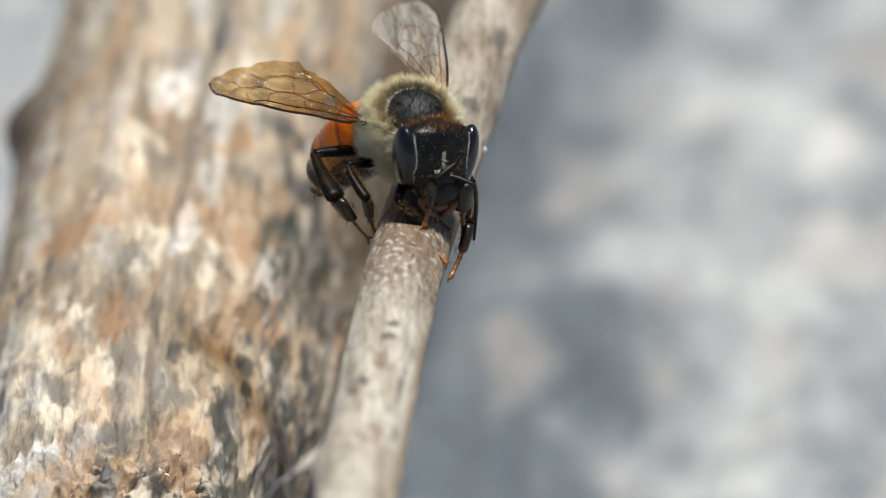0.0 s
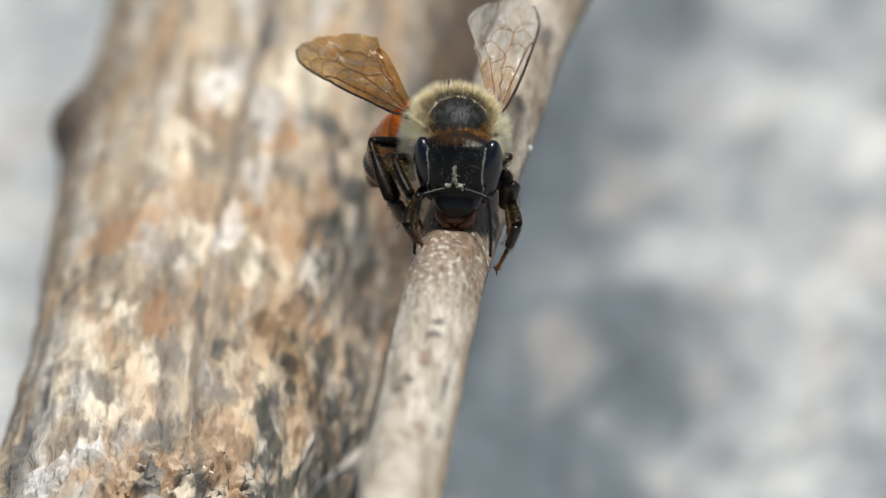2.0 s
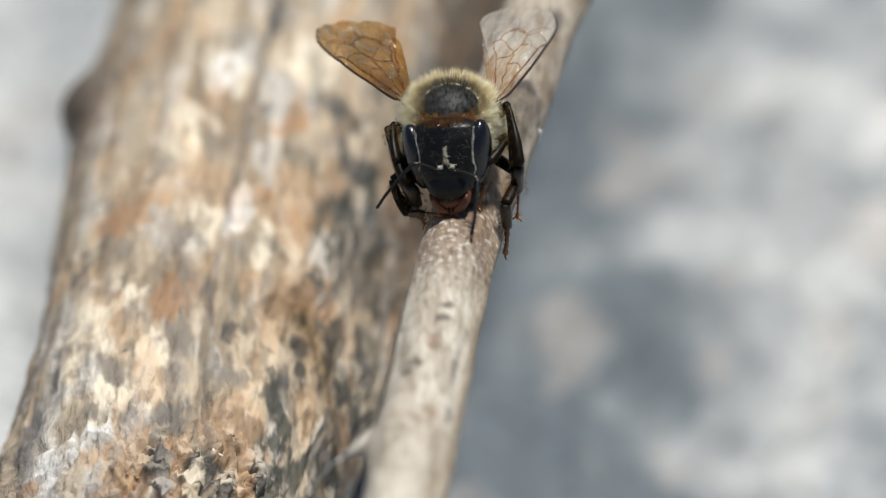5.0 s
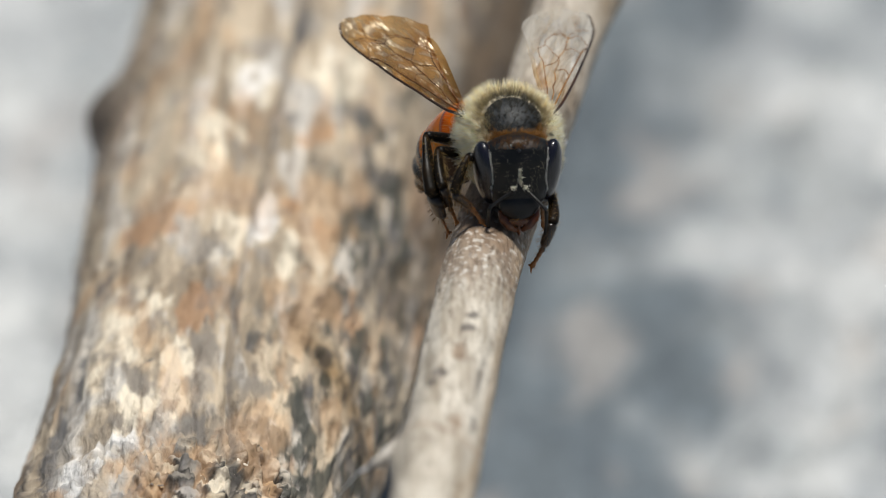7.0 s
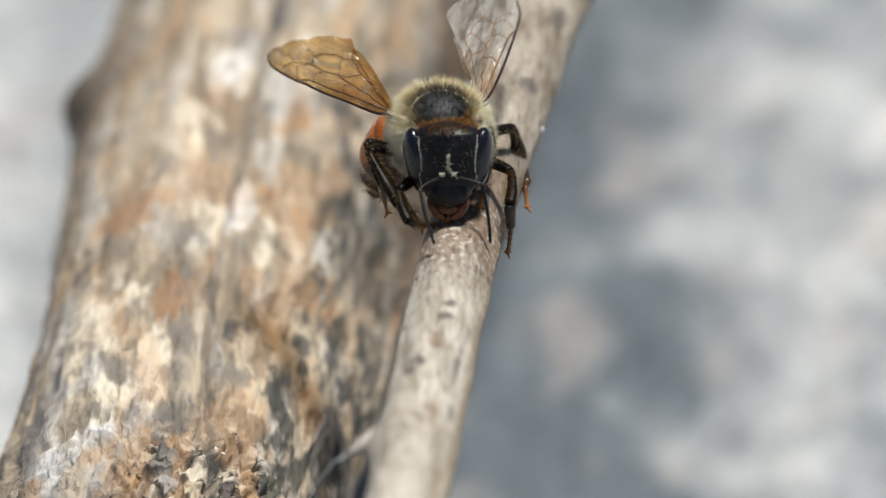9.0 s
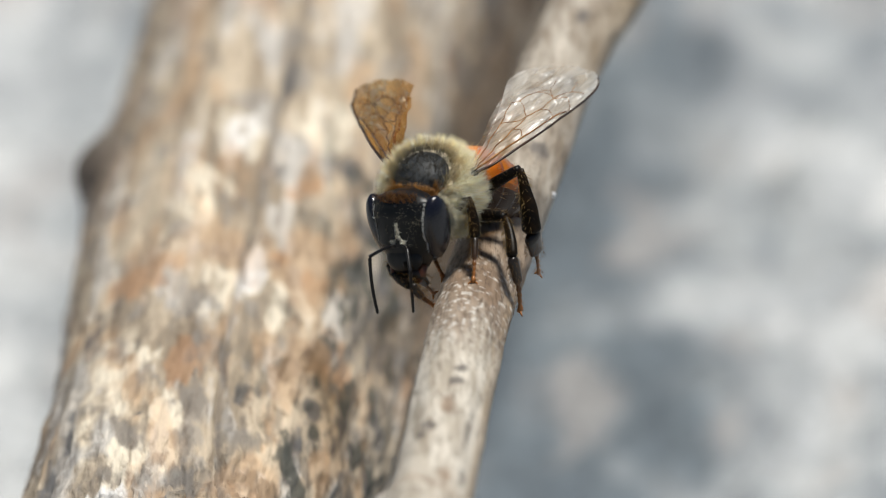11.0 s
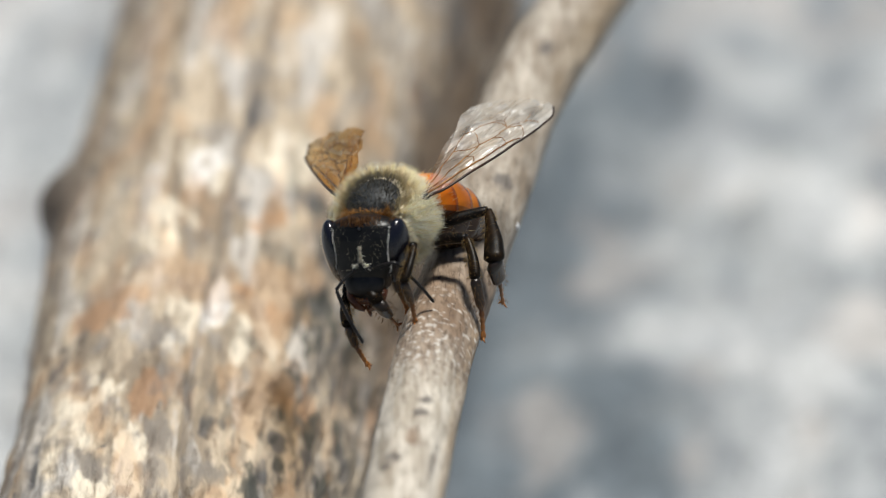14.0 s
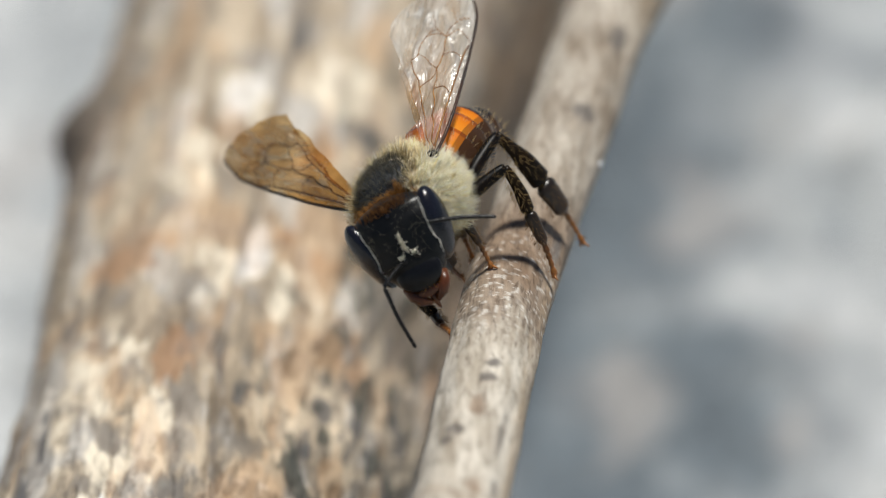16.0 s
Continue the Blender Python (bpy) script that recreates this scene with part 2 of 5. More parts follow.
def mesh_from(name, verts, faces, mat, smooth=True):
    me = bpy.data.meshes.new(name)
    me.from_pydata(verts, [], faces)
    me.materials.append(mat)
    if smooth:
        me.polygons.foreach_set("use_smooth", [True] * len(me.polygons))
    me.update()
    return me


def blend(a, b, f):
    return tuple(x + (y - x) * f for x, y in zip(a, b))


def smoothstep(a, b, x):
    t = min(1.0, max(0.0, (x - a) / (b - a)))
    return t * t * (3 - 2 * t)


def ground_height(x, y):
    r = math.hypot(x / 0.22, (y - 0.095) / 0.085)
    hollow = -0.015 * (1 - smoothstep(0.55, 1.25, r))
    rough = 0.0022 * fbm(x * 60, y * 60, 1.0) + 0.0008 * fbm(x * 260, y * 260, 4.0)
    return hollow + rough * (1 - smoothstep(0.5, 3.0, math.hypot(x, y))) - 0.0080


# Patches on the ground, dark for soft shade painted beside the twig, and dusty: x, y, half depth, half breadth (mm)
SHADE_PATCHES = [(4, 67, 6, 4), (10, 75, 3, 2.5), (8, 95, 5, 3), (5, 87, 5, 3), (13, 66, 3, 2.4), (4, 56, 4, 4), (2, 76, 7, 4), (9, 52, 3, 3), (6, 60, 2, 1.5), (12, 108, 5, 2), (9, 84, 2, 2), (6, 60, 7, 5), (10, 68, 5, 3)]
DUST = [(12.5, 80.5, 2.5, 2), (19, 65, 5, 3), (18, 80, 5, 3), (18, 97, 5, 4), (8.5, 63, 1.5, 1.5), (22, 74, 5, 3), (13, 57, 3, 2), (19, 53, 3, 3), (-25, 90, 9, 3), (-25, 71, 9, 3), (-30, 112, 16, 9), (-26, 60, 12, 6), (24, 90, 5, 3)]


def ground_stain_shade(x, y):
    X, Y = x * 1000, y * 1000
    n = fbm(X * 0.30, Y * 0.17, 3.0)
    dark = sum(math.exp(-((X - a) / w) ** 2 - ((Y - b) / d) ** 2) for a, b, d, w in SHADE_PATCHES)
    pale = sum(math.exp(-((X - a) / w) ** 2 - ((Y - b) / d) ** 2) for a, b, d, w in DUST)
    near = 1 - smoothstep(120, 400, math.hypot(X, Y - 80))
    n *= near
    # A darker strip puts the soft shade beside the twig into the colour
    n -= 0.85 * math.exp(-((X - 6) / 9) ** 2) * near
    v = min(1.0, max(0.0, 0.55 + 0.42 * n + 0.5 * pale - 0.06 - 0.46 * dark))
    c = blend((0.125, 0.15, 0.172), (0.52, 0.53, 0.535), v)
    rusty = smoothstep(0.18, 0.45, fbm(X * 0.22 + 11, Y * 0.12, 8.0))
    return blend(c, (0.52, 0.46, 0.42), 0.35 * rusty * near)


def spread(a, b, step, n, far):
    """Places dense from a to b, then ever wider apart out to far."""
    mid = [a + step * k for k in range(int((b - a) / step) + 1)]
    grow = [step * 2 * (math.exp(k / n * math.log(far / step / 2 + 1)) - 1) + step for k in range(n + 1)]
    return [a - g for g in reversed(grow)] + mid + [mid[-1] + g for g in grow]


def build_ground():
    xs, ys = spread(-0.036, 0.036, 0.0008, 60, 300), spread(0.030, 0.130, 0.0011, 60, 300)
    verts = [(x, y, ground_height(x, y)) for y in ys for x in xs]
    w, h = len(xs), len(ys)
    faces = [(j * w + i, j * w + i + 1, (j + 1) * w + i + 1, (j + 1) * w + i) for j in range(h - 1) for i in range(w - 1)]
    me = mesh_from("ground", verts, faces, M_GROUND)
    at = me.color_attributes.new("surface_tone", "FLOAT_COLOR", "POINT")
    at.data.foreach_set("color", [v for p in verts for v in (*ground_stain_shade(p[0], p[1]), 1.0)])
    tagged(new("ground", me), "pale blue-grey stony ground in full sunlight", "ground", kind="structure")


build_ground()


# ---- sticks: swept tubes with relief and stains ----
def catmull(points, t):
    """A point on a smooth line through the points, t from 0 to len - 1."""
    i = min(len(points) - 2, max(0, int(t)))
    f = t - i
    p = [Vector(points[min(len(points) - 1, max(0, i + k))]) for k in (-1, 0, 1, 2)]
    return 0.5 * ((2 * p[1]) + (p[2] - p[0]) * f + (2 * p[0] - 5 * p[1] + 4 * p[2] - p[3]) * f * f + (3 * p[1] - p[0] - 3 * p[2] + p[3]) * f ** 3)


def sweep(name, line, along, angles, radius, surface_tone, mat):
    """A closed tube along line(u); radius(u, a, p) and stain(u, a, p) give its relief and colour."""
    verts, cols, faces, around = [], [], [], len(angles)
    for u in along:
        c = line(u)
        d = (line(min(1, u + 0.002)) - line(max(0, u - 0.002))).normalized()
        side = d.cross(Vector((0, 0, 1))).normalized()
        up = side.cross(d)
        for a in angles:
            way = side * math.cos(a) + up * math.sin(a)
            verts.append(c + way * radius(u, a, c))
            cols.append(surface_tone(u, a, verts[-1]))
    rings = len(along)
    for j in range(rings - 1):
        for i in range(around):
            k = (i + 1) % around
            faces.append((j * around + i, (j + 1) * around + i, (j + 1) * around + k, j * around + k))
    faces.append(tuple(range(around)))
    faces.append(tuple((rings - 1) * around + i for i in range(around - 1, -1, -1)))
    me = mesh_from(name, verts, faces, mat)
    at = me.color_attributes.new("surface_tone", "FLOAT_COLOR", "POINT")
    at.data.foreach_set("color", [v for c in cols for v in (*c, 1.0)])
    return me



def steps(parts):
    """Places from 0 to 1, in stretches of (end, count)."""
    out, a = [0.0], 0.0
    for b, n in parts:
        out += [a + (b - a) * (k + 1) / n for k in range(n)]
        a = b
    return out


# The thick stick: its axis in plan is x = -0.01422 + 0.123 y
LOG_A, LOG_B = -0.110, 0.120


def log_line(u):
    y = LOG_A + (LOG_B - LOG_A) * u
    return Vector((-0.01422 + 0.123 * y, y, 0.0))


# Stains: place along the stick (mm), angle round it (degrees, 90 on top), half length (mm), half breadth (degrees)
PALE_SPOTS = [(16.9, 115, 4.4, 9.4), (25.1, 89, 2.2, 8.5), (39.3, 94, 2.6, 6), (26.3, 79, 2.4, 3.8), (13.3, 92, 1.8, 6), (10.7, 90, 1.8, 6.8), (6.7, 106, 0.8, 8), (5.6, 122, 1.7, 6), (32.3, 105, 3.5, 8.8), (9.9, 104, 3.1, 7.9), (3.8, 70, 1.1, 16.3), (40.2, 70, 2.6, 10.9), (24, 64, 2.2, 5.7)]
WHITE_SPOTS = [(39.3, 94, 2, 4.4), (26.3, 79, 2, 3.1), (7.3, 106, 1.0, 9), (5.6, 120, 2.1, 9)]
RUST_SPOTS = [(27.4, 117, 1.5, 11.4), (34.5, 70, 1.5, 4.7), (28.1, 71, 0.4, 4), (28.2, 6, 1.3, 6.8), (18.1, 90, 2, 4.4), (1.4, 97, 1, 6.2), (8.7, 55, 0.9, 8.3), (24.4, 144, 0.5, 8.7), (21.9, 43, 2.2, 7.5), (27, 60, 1.3, 5.9)]
DARK_SPOTS = [(36, 80, 0.4, 3.1), (32.8, 68, 0.6, 3.3), (30.9, 45, 1.1, 6.7), (21.6, 53, 0.6, 3), (17.9, 46, 0.6, 4.3), (14, 102, 0.4, 1.9), (15.3, 59, 0.8, 4.4), (16.6, 69, 0.8, 3.3), (8.8, 79, 1.3, 6.9), (6.7, 68, 1.1, 6.6), (8.1, 89, 1, 4.4), (20.5, 21, 2.4, 11), (18.4, 19, 1.6, 11.9), (12.9, 23, 2.2, 8.5), (10.8, 132, 2.2, 3.2), (14.7, 129, 2.6, 3.1), (28.6, 26, 3.1, 9.3), (34.5, 44, 1, 6.9), (45.5, 164, 3.6, 20)]
DARK_STREAKS = [(45, 84, 2.2, 2.7), (52.9, 31, 1.3, 8.6), (38.5, 58, 1.2, 4.4), (48.5, 137, 1.3, 3), (63.3, 27, 5.3, 8.2), (9.4, 132, 2.6, 4.1), (14.9, 130, 2.6, 4), (23.7, 132, 2.2, 3.7), (34, 30, 4, 6.8), (17.3, 36, 1.8, 4), (13.8, 50, 1.8, 3.1)]
CRACK = [(-4, 62), (4, 62), (8.1, 68), (14.1, 76), (19.3, 80), (25.2, 82), (36.1, 84), (42, 85), (67, 89)]


def spot(y, deg, spots, wob):
    """How deep a place lies in any of the spots, 0 to 1, with a ragged edge."""
    best = 0.0
    for cy, ca, ry, ra in spots:
        q = ((y - cy) / ry) ** 2 + ((deg - ca) / ra) ** 2
        if q < 3:
            best = max(best, 1 - smoothstep(0.35, 1.5, q + wob))
    return best


def crack_at(y, deg, w=1.5):
    return math.exp(-((deg - piecewise(CRACK, y) - 1.3 * noise.noise(Vector((y * 0.6, 0, 0)))) / w) ** 2)


def piecewise(keys, x):
    for (a, u), (b, v) in zip(keys, keys[1:]):
        if x <= b:
            return u + (v - u) * max(0.0, (x - a) / (b - a))
    return keys[-1][1]


def bark_scale(ca, y, sa):
    """The crumbling bark scales at the stick's near end: their share, the nearness of a joint (0 to 1) and a number for each scale."""
    wob = noise.noise_vector(Vector((ca * 9, y * 0.9, sa * 9))) * 0.35
    zone = smoothstep(-0.25, 0.10, ca + 0.25 * wob.x) * (1 - smoothstep(7.0, 10.5, y + 5 * abs(ca - 0.45) + 6 * wob.y))
    if zone <= 0:
        return 0.0, 0.0, 0.0
    d, pts = noise.voronoi(Vector((ca * 7.0, y * 0.85, sa * 7.0)) + wob * 0.9)
    joint = 1 - smoothstep(0.03, 0.20, d[1] - d[0])
    return zone, joint, (math.sin(pts[0].x * 12.9 + pts[0].y * 78.2 + pts[0].z * 37.7) * 437.5) % 1.0


def log_radius(u, a, c):
    y, deg = c.y * 1000, math.degrees(a)
    r = 0.00757 + 0.0347 * max(-0.005, min(0.09, c.y))
    ca, sa = math.cos(a), math.sin(a)
    r += 0.00030 * fbm(ca * 2, y * 0.09, sa * 2) + 0.00014 * fbm(ca * 11, y * 0.22, sa * 11)
    rough = 0.00010 + 0.00035 * (1 - smoothstep(3, 12, y))
    r += rough * fbm(ca * 30, y * 1.1, sa * 30)
    r += 0.0014 * math.exp(-((y - 45.5) / 2.8) ** 2 - ((deg - 162) / 13) ** 2)
    r -= 0.00075 * math.exp(-((y - 23) / 9) ** 2) * max(0, -ca) ** 2
    r -= 0.00028 * crack_at(y, deg) * smoothstep(-2, 4, y)
    r -= 0.00022 * spot(y, deg, DARK_SPOTS, 0)
    zone, joint, pick = bark_scale(ca, y, sa)
    r += zone * (0.00012 + 0.00020 * pick - 0.00036 * joint)
    return r


def log_stain_shade(u, a, p):
    y, deg = p.y * 1000, math.degrees(a)
    n1 = fbm(p.x * 330, p.y * 130, p.z * 330)
    n2 = fbm(p.x * 1150 + 7, p.y * 430, p.z * 1150, 5)
    n3 = fbm(p.x * 420 + 3, p.y * 300 + 9, p.z * 420)
    n4 = fbm(p.x * 1500 + 4, p.y * 95, p.z * 1500)
    c = blend((0.29, 0.23, 0.165), (0.59, 0.485, 0.36), min(1, max(0, 0.60 + 0.9 * n1 + 0.6 * n4)))
    c = blend(c, (0.23, 0.24, 0.255), smoothstep(0.08, 0.45, n3 + 0.5 * n2) * 0.42)
    c = blend(c, (0.72, 0.69, 0.65), 0.55 * smoothstep(0.10, 0.34, fbm(p.x * 700 + 31, p.y * 120, p.z * 700)))
    wob = 2.4 * n2 + 1.3 * n1 + 0.3
    c = blend(c, (0.84, 0.75, 0.60), 0.85 * spot(y, deg, PALE_SPOTS, wob))
    c = blend(c, (0.86, 0.84, 0.82), 0.85 * spot(y, deg, WHITE_SPOTS, wob))
    c = blend(c, (0.42, 0.225, 0.11), 0.6 * spot(y, deg, RUST_SPOTS, wob))
    c = blend(c, (0.085, 0.085, 0.09), 0.8 * max(spot(y, deg, DARK_SPOTS, wob), 1.1 * spot(y, deg, DARK_STREAKS, wob)))
    speck = smoothstep(0.10, 0.28, n2) * (0.22 + 0.75 * (1 - smoothstep(30, 85, deg)) * (1 - smoothstep(28, 42, y)) + 0.6 * (1 - smoothstep(10, 26, y)))
    c = blend(c, (0.17, 0.145, 0.12), min(1, speck) * 0.62)
    crevice = smoothstep(0.02, 0.30, -fbm(p.x * 620 + 2, p.y * 800, p.z * 620)) * (1 - smoothstep(4, 12, y))
    c = blend(c, (0.06, 0.05, 0.045), 0.7 * crevice)
    c = blend(c, blend((0.60, 0.53, 0.44), (0.33, 0.34, 0.36), smoothstep(-0.1, 0.25, n3)), 0.5 * (1 - smoothstep(3, 9, y + 4 * n1)))
    zone, joint, pick = bark_scale(math.cos(a), y, math.sin(a))
    tone = ((0.62, 0.52, 0.38), (0.36, 0.34, 0.33), (0.70, 0.62, 0.50), (0.42, 0.27, 0.14), (0.50, 0.44, 0.36), (0.13, 0.12, 0.115))[int(pick * 5.99)]
    c = blend(c, tone, 0.75 * zone)
    c = blend(c, (0.03, 0.026, 0.024), 0.95 * zone * joint)
    fleck = smoothstep(0.08, 0.26, fbm(p.x * 900 + 17, p.y * 300, p.z * 900 + 5, 5)) * (1 - smoothstep(48, 84, deg)) * (1 - smoothstep(34, 60, y))
    c = blend(c, (0.05, 0.052, 0.042), 0.88 * fleck)
    warm = smoothstep(0.0, 0.4, fbm(p.x * 500 + 41, p.y * 160, p.z * 500))
    c = blend(c, (0.55, 0.335, 0.175), 0.42 * warm)
    # Shade on the twig-side flank, painted in as ragged dark brown
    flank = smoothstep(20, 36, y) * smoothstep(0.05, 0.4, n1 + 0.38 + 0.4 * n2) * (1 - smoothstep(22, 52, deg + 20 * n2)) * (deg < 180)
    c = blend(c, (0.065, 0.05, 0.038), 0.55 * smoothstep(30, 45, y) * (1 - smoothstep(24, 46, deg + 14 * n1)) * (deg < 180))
    # Browner, in ragged patches, along the outer edge
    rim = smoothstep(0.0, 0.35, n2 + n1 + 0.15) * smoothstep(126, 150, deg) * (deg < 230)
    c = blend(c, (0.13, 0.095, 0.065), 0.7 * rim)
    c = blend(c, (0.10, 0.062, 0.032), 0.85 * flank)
    c = blend(c, (0.085, 0.075, 0.07), 0.65 * crack_at(y, deg, 1.1))
    c = blend(c, (0.09, 0.07, 0.055), 0.9 * math.exp(-((y - 45.5) / 2.6) ** 4 - ((deg - 163) / 15) ** 4))
    return c


def build_stick():
    span = LOG_B - LOG_A
    along = steps([((-0.010 - LOG_A) / span, 30), ((0.008 - LOG_A) / span, 190), ((0.078 - LOG_A) / span, 360), (1.0, 30)])
    turns = [radians(d) for d in [k * 0.8 for k in range(140)] + [112 + k * 2.0 for k in range(124)]]
    stick = new("stick", sweep("stick", log_line, along, turns, log_radius, log_stain_shade, M_LOG))
    tagged(stick, "thick weathered bare stick, tan and grey with dark stains", "stick")
    rnd = random.Random(21)
    shapes = []
    for k in range(12):
        ln, wd, th = rnd.uniform(0.8, 2.2), rnd.uniform(0.5, 1.2), rnd.uniform(0.15, 0.3)
        curl, skew = rnd.gauss(0, 0.35), rnd.uniform(-0.4, 0.4)
        verts, faces = [], []
        for i in range(6):
            f = i / 5 - 0.5
            w = wd * (0.25 + 0.75 * rnd.random()) * (1 - abs(f) ** 2)
            off = skew * f + rnd.gauss(0, 0.08)
            lift = curl * f * f + rnd.gauss(0, 0.05)
            for sx, sz in ((-1, -1), (-0.2, -1.2), (1, -1), (1, 1), (0.3, 1.4), (-1, 0.8)):
                verts.append(((off + sx * w / 2) * 0.001, f * ln * 0.001, (lift + sz * th / 2 * (1 - 1.2 * abs(f))) * 0.001))
        for i in range(5):
            for j in range(6):
                k2 = (j + 1) % 6
                faces.append((i * 6 + j, i * 6 + k2, i * 6 + 6 + k2, i * 6 + 6 + j))
        faces += [(5, 4, 3, 2, 1, 0), (30, 31, 32, 33, 34, 35)]
        shapes.append(mesh_from("bark_flake", verts, faces, M_FLAKE))
    for _ in range(90):
        a = radians(rnd.triangular(30, 96, 60))
        y = rnd.triangular(-0.002, 0.0095 - 0.005 * abs(a - 1.05), 0.005)
        if noise.noise(Vector((a * 5, y * 420, 2.0))) < -0.08:
            continue
        u = (y - LOG_A) / span
        c = log_line(u)
        d = Vector((0.122, 0.9925, 0))
        side = d.cross(Vector((0, 0, 1)))
        out = side * math.cos(a) + Vector((0, 0, 1)) * math.sin(a)
        m = Matrix((d.cross(out).normalized(), d, out)).transposed().to_4x4()
        m.translation = c + out * (log_radius(u, a, c) - 0.00008)
        ob = new("bark_flake", rnd.choice(shapes))
        ob.parent = stick
        big = rnd.choice((0.25, 0.3, 0.4, 0.55))
        ob.matrix_basis = m @ pose(0, 0, 0, rnd.gauss(0, 6), rnd.gauss(0, 6), rnd.gauss(75, 40)) @ Matrix.Diagonal((big, big * 1.2, big * 0.8, 1))
    # a dry broken side shoot on the stick's outer flank
    c = log_line((0.0085 - LOG_A) / span)
    base = c + Vector((-0.0074, 0, 0.001))
    bm = bmesh.new()
    for line, r in (([(0, 0, 0), (-0.9, -0.5, 0.5), (-1.7, -0.7, 1.5)], 0.20), ([(-0.9, -0.5, 0.5), (-1.5, -1.3, 0.4)], 0.13)):
        pts = [(base + Vector(p) * 0.001) * 1000 for p in line]
        tube(bm, pts, [r * (1 - 0.25 * k) for k in range(len(pts))], 7)
    part("broken_shoot", bm, M_LOG_DARK, stick, "dark broken side shoot")


# The twig: its axis in plan, level with the top of the stick
TWIG = [(-0.0080, -0.085, -0.0060), (-0.0042, -0.040, 0.0135), (-0.0023, -0.0209, 0.0155), (-0.0012, -0.0095, 0.0155), (0.0001, 0.0029, 0.0155), (0.0010, 0.0103, 0.0155),
        (0.0033, 0.0235, 0.0155), (0.0054, 0.0348, 0.0155), (0.0092, 0.0475, 0.0153), (0.0106, 0.0515, 0.0152)]
TWIG_DARK = [(1.9, 78, 0.30, 9), (0.95, 80, 0.38, 10), (-2.9, 108, 0.55, 12), (-3.6, 116, 0.35, 8), (-2.6, 48, 1.6, 4), (-6.2, 42, 0.9, 6), (12, 30, 1.2, 8), (22, 60, 0.8, 16), (29, 50, 0.9, 14), (35, 70, 0.7, 9)]
TWIG_BROWN = [(10.2, 90, 1.7, 40), (11.8, 118, 1.2, 22), (8.6, 60, 0.8, 18), (-1.2, 84, 0.7, 9), (-6.8, 70, 0.8, 10)]


def twig_line(u):
    return catmull(TWIG, u * (len(TWIG) - 1))


def twig_radius(u, a, c):
    y = c.y * 1000
    ca, sa = math.cos(a), math.sin(a)
    r = 0.00170 + 0.000006 * max(0, y - 10) + 0.00005 * math.exp(-((y + 8.2) / 1.2) ** 2)
    r += 0.00030 * math.exp(-((y + 7.6) / 1.5) ** 2) * max(0, -ca) + 0.00003 * math.sin(a * 7 + fbm(0, y * 0.3, 2) * 2)
    r += 0.00004 * fbm(ca * 3, y * 0.35, sa * 3) + 0.00003 * fbm(ca * 9, y * 1.4, sa * 9)
    return r


def twig_tone(u, a, p):
    y, deg = p.y * 1000, math.degrees(a)
    n1 = fbm(p.x * 1100, p.y * 240, p.z * 1100)
    n2 = fbm(p.x * 2600, p.y * 1400, p.z * 2600)
    n3 = fbm(p.x * 3600 + 9, p.y * 300, p.z * 3600)
    c = blend((0.24, 0.19, 0.14), (0.47, 0.42, 0.355), min(1, max(0, 0.58 + 0.8 * n1 + 0.5 * n3)))
    c = blend(c, blend((0.42, 0.37, 0.30), (0.68, 0.63, 0.55), min(1, max(0, 0.62 + 0.7 * n1 + 0.7 * n3))), 0.80 * (1 - smoothstep(2, 9, y)))
    c = blend(c, (0.38, 0.28, 0.17), 0.6 * smoothstep(25, 40, y) * (1 - smoothstep(20, 70, deg)))
    c = blend(c, (0.24, 0.15, 0.09), 0.65 * spot(y, deg, TWIG_BROWN, 1.2 * n2))
    # Browner along the stretch where the bee stands
    c = blend(c, (0.23, 0.155, 0.10), 0.68 * smoothstep(5, 8.5, y + 3 * n1) * (1 - smoothstep(13, 17, y)))
    # Browner along the right side of the near part
    c = blend(c, (0.36, 0.26, 0.16), 0.55 * (1 - smoothstep(18, 42, deg + 20 * n1)) * (deg < 180) * (1 - smoothstep(8, 14, y)))
    c = blend(c, (0.13, 0.115, 0.105), 0.85 * spot(y, deg, TWIG_DARK, 0.9 * n2))
    fleck = fbm(p.x * 5200 + 3, p.y * 3600, p.z * 5200)
    c = blend(c, (0.76, 0.74, 0.70), 0.55 * smoothstep(0.30, 0.42, fleck) * smoothstep(3.0, 6, y) * (1 - smoothstep(10, 13, y)))
    c = blend(c, (0.15, 0.10, 0.065), 0.6 * smoothstep(0.16, 0.34, fbm(p.x * 4600 + 5, p.y * 1300, p.z * 4600)) * smoothstep(2, 7, y) * (1 - smoothstep(13, 17, y)))
    ring = math.exp(-((y + 7.6 + 0.5 * math.sin(a * 2)) / 0.22) ** 2)
    c = blend(c, (0.30, 0.20, 0.13), 0.5 * ring)
    return c


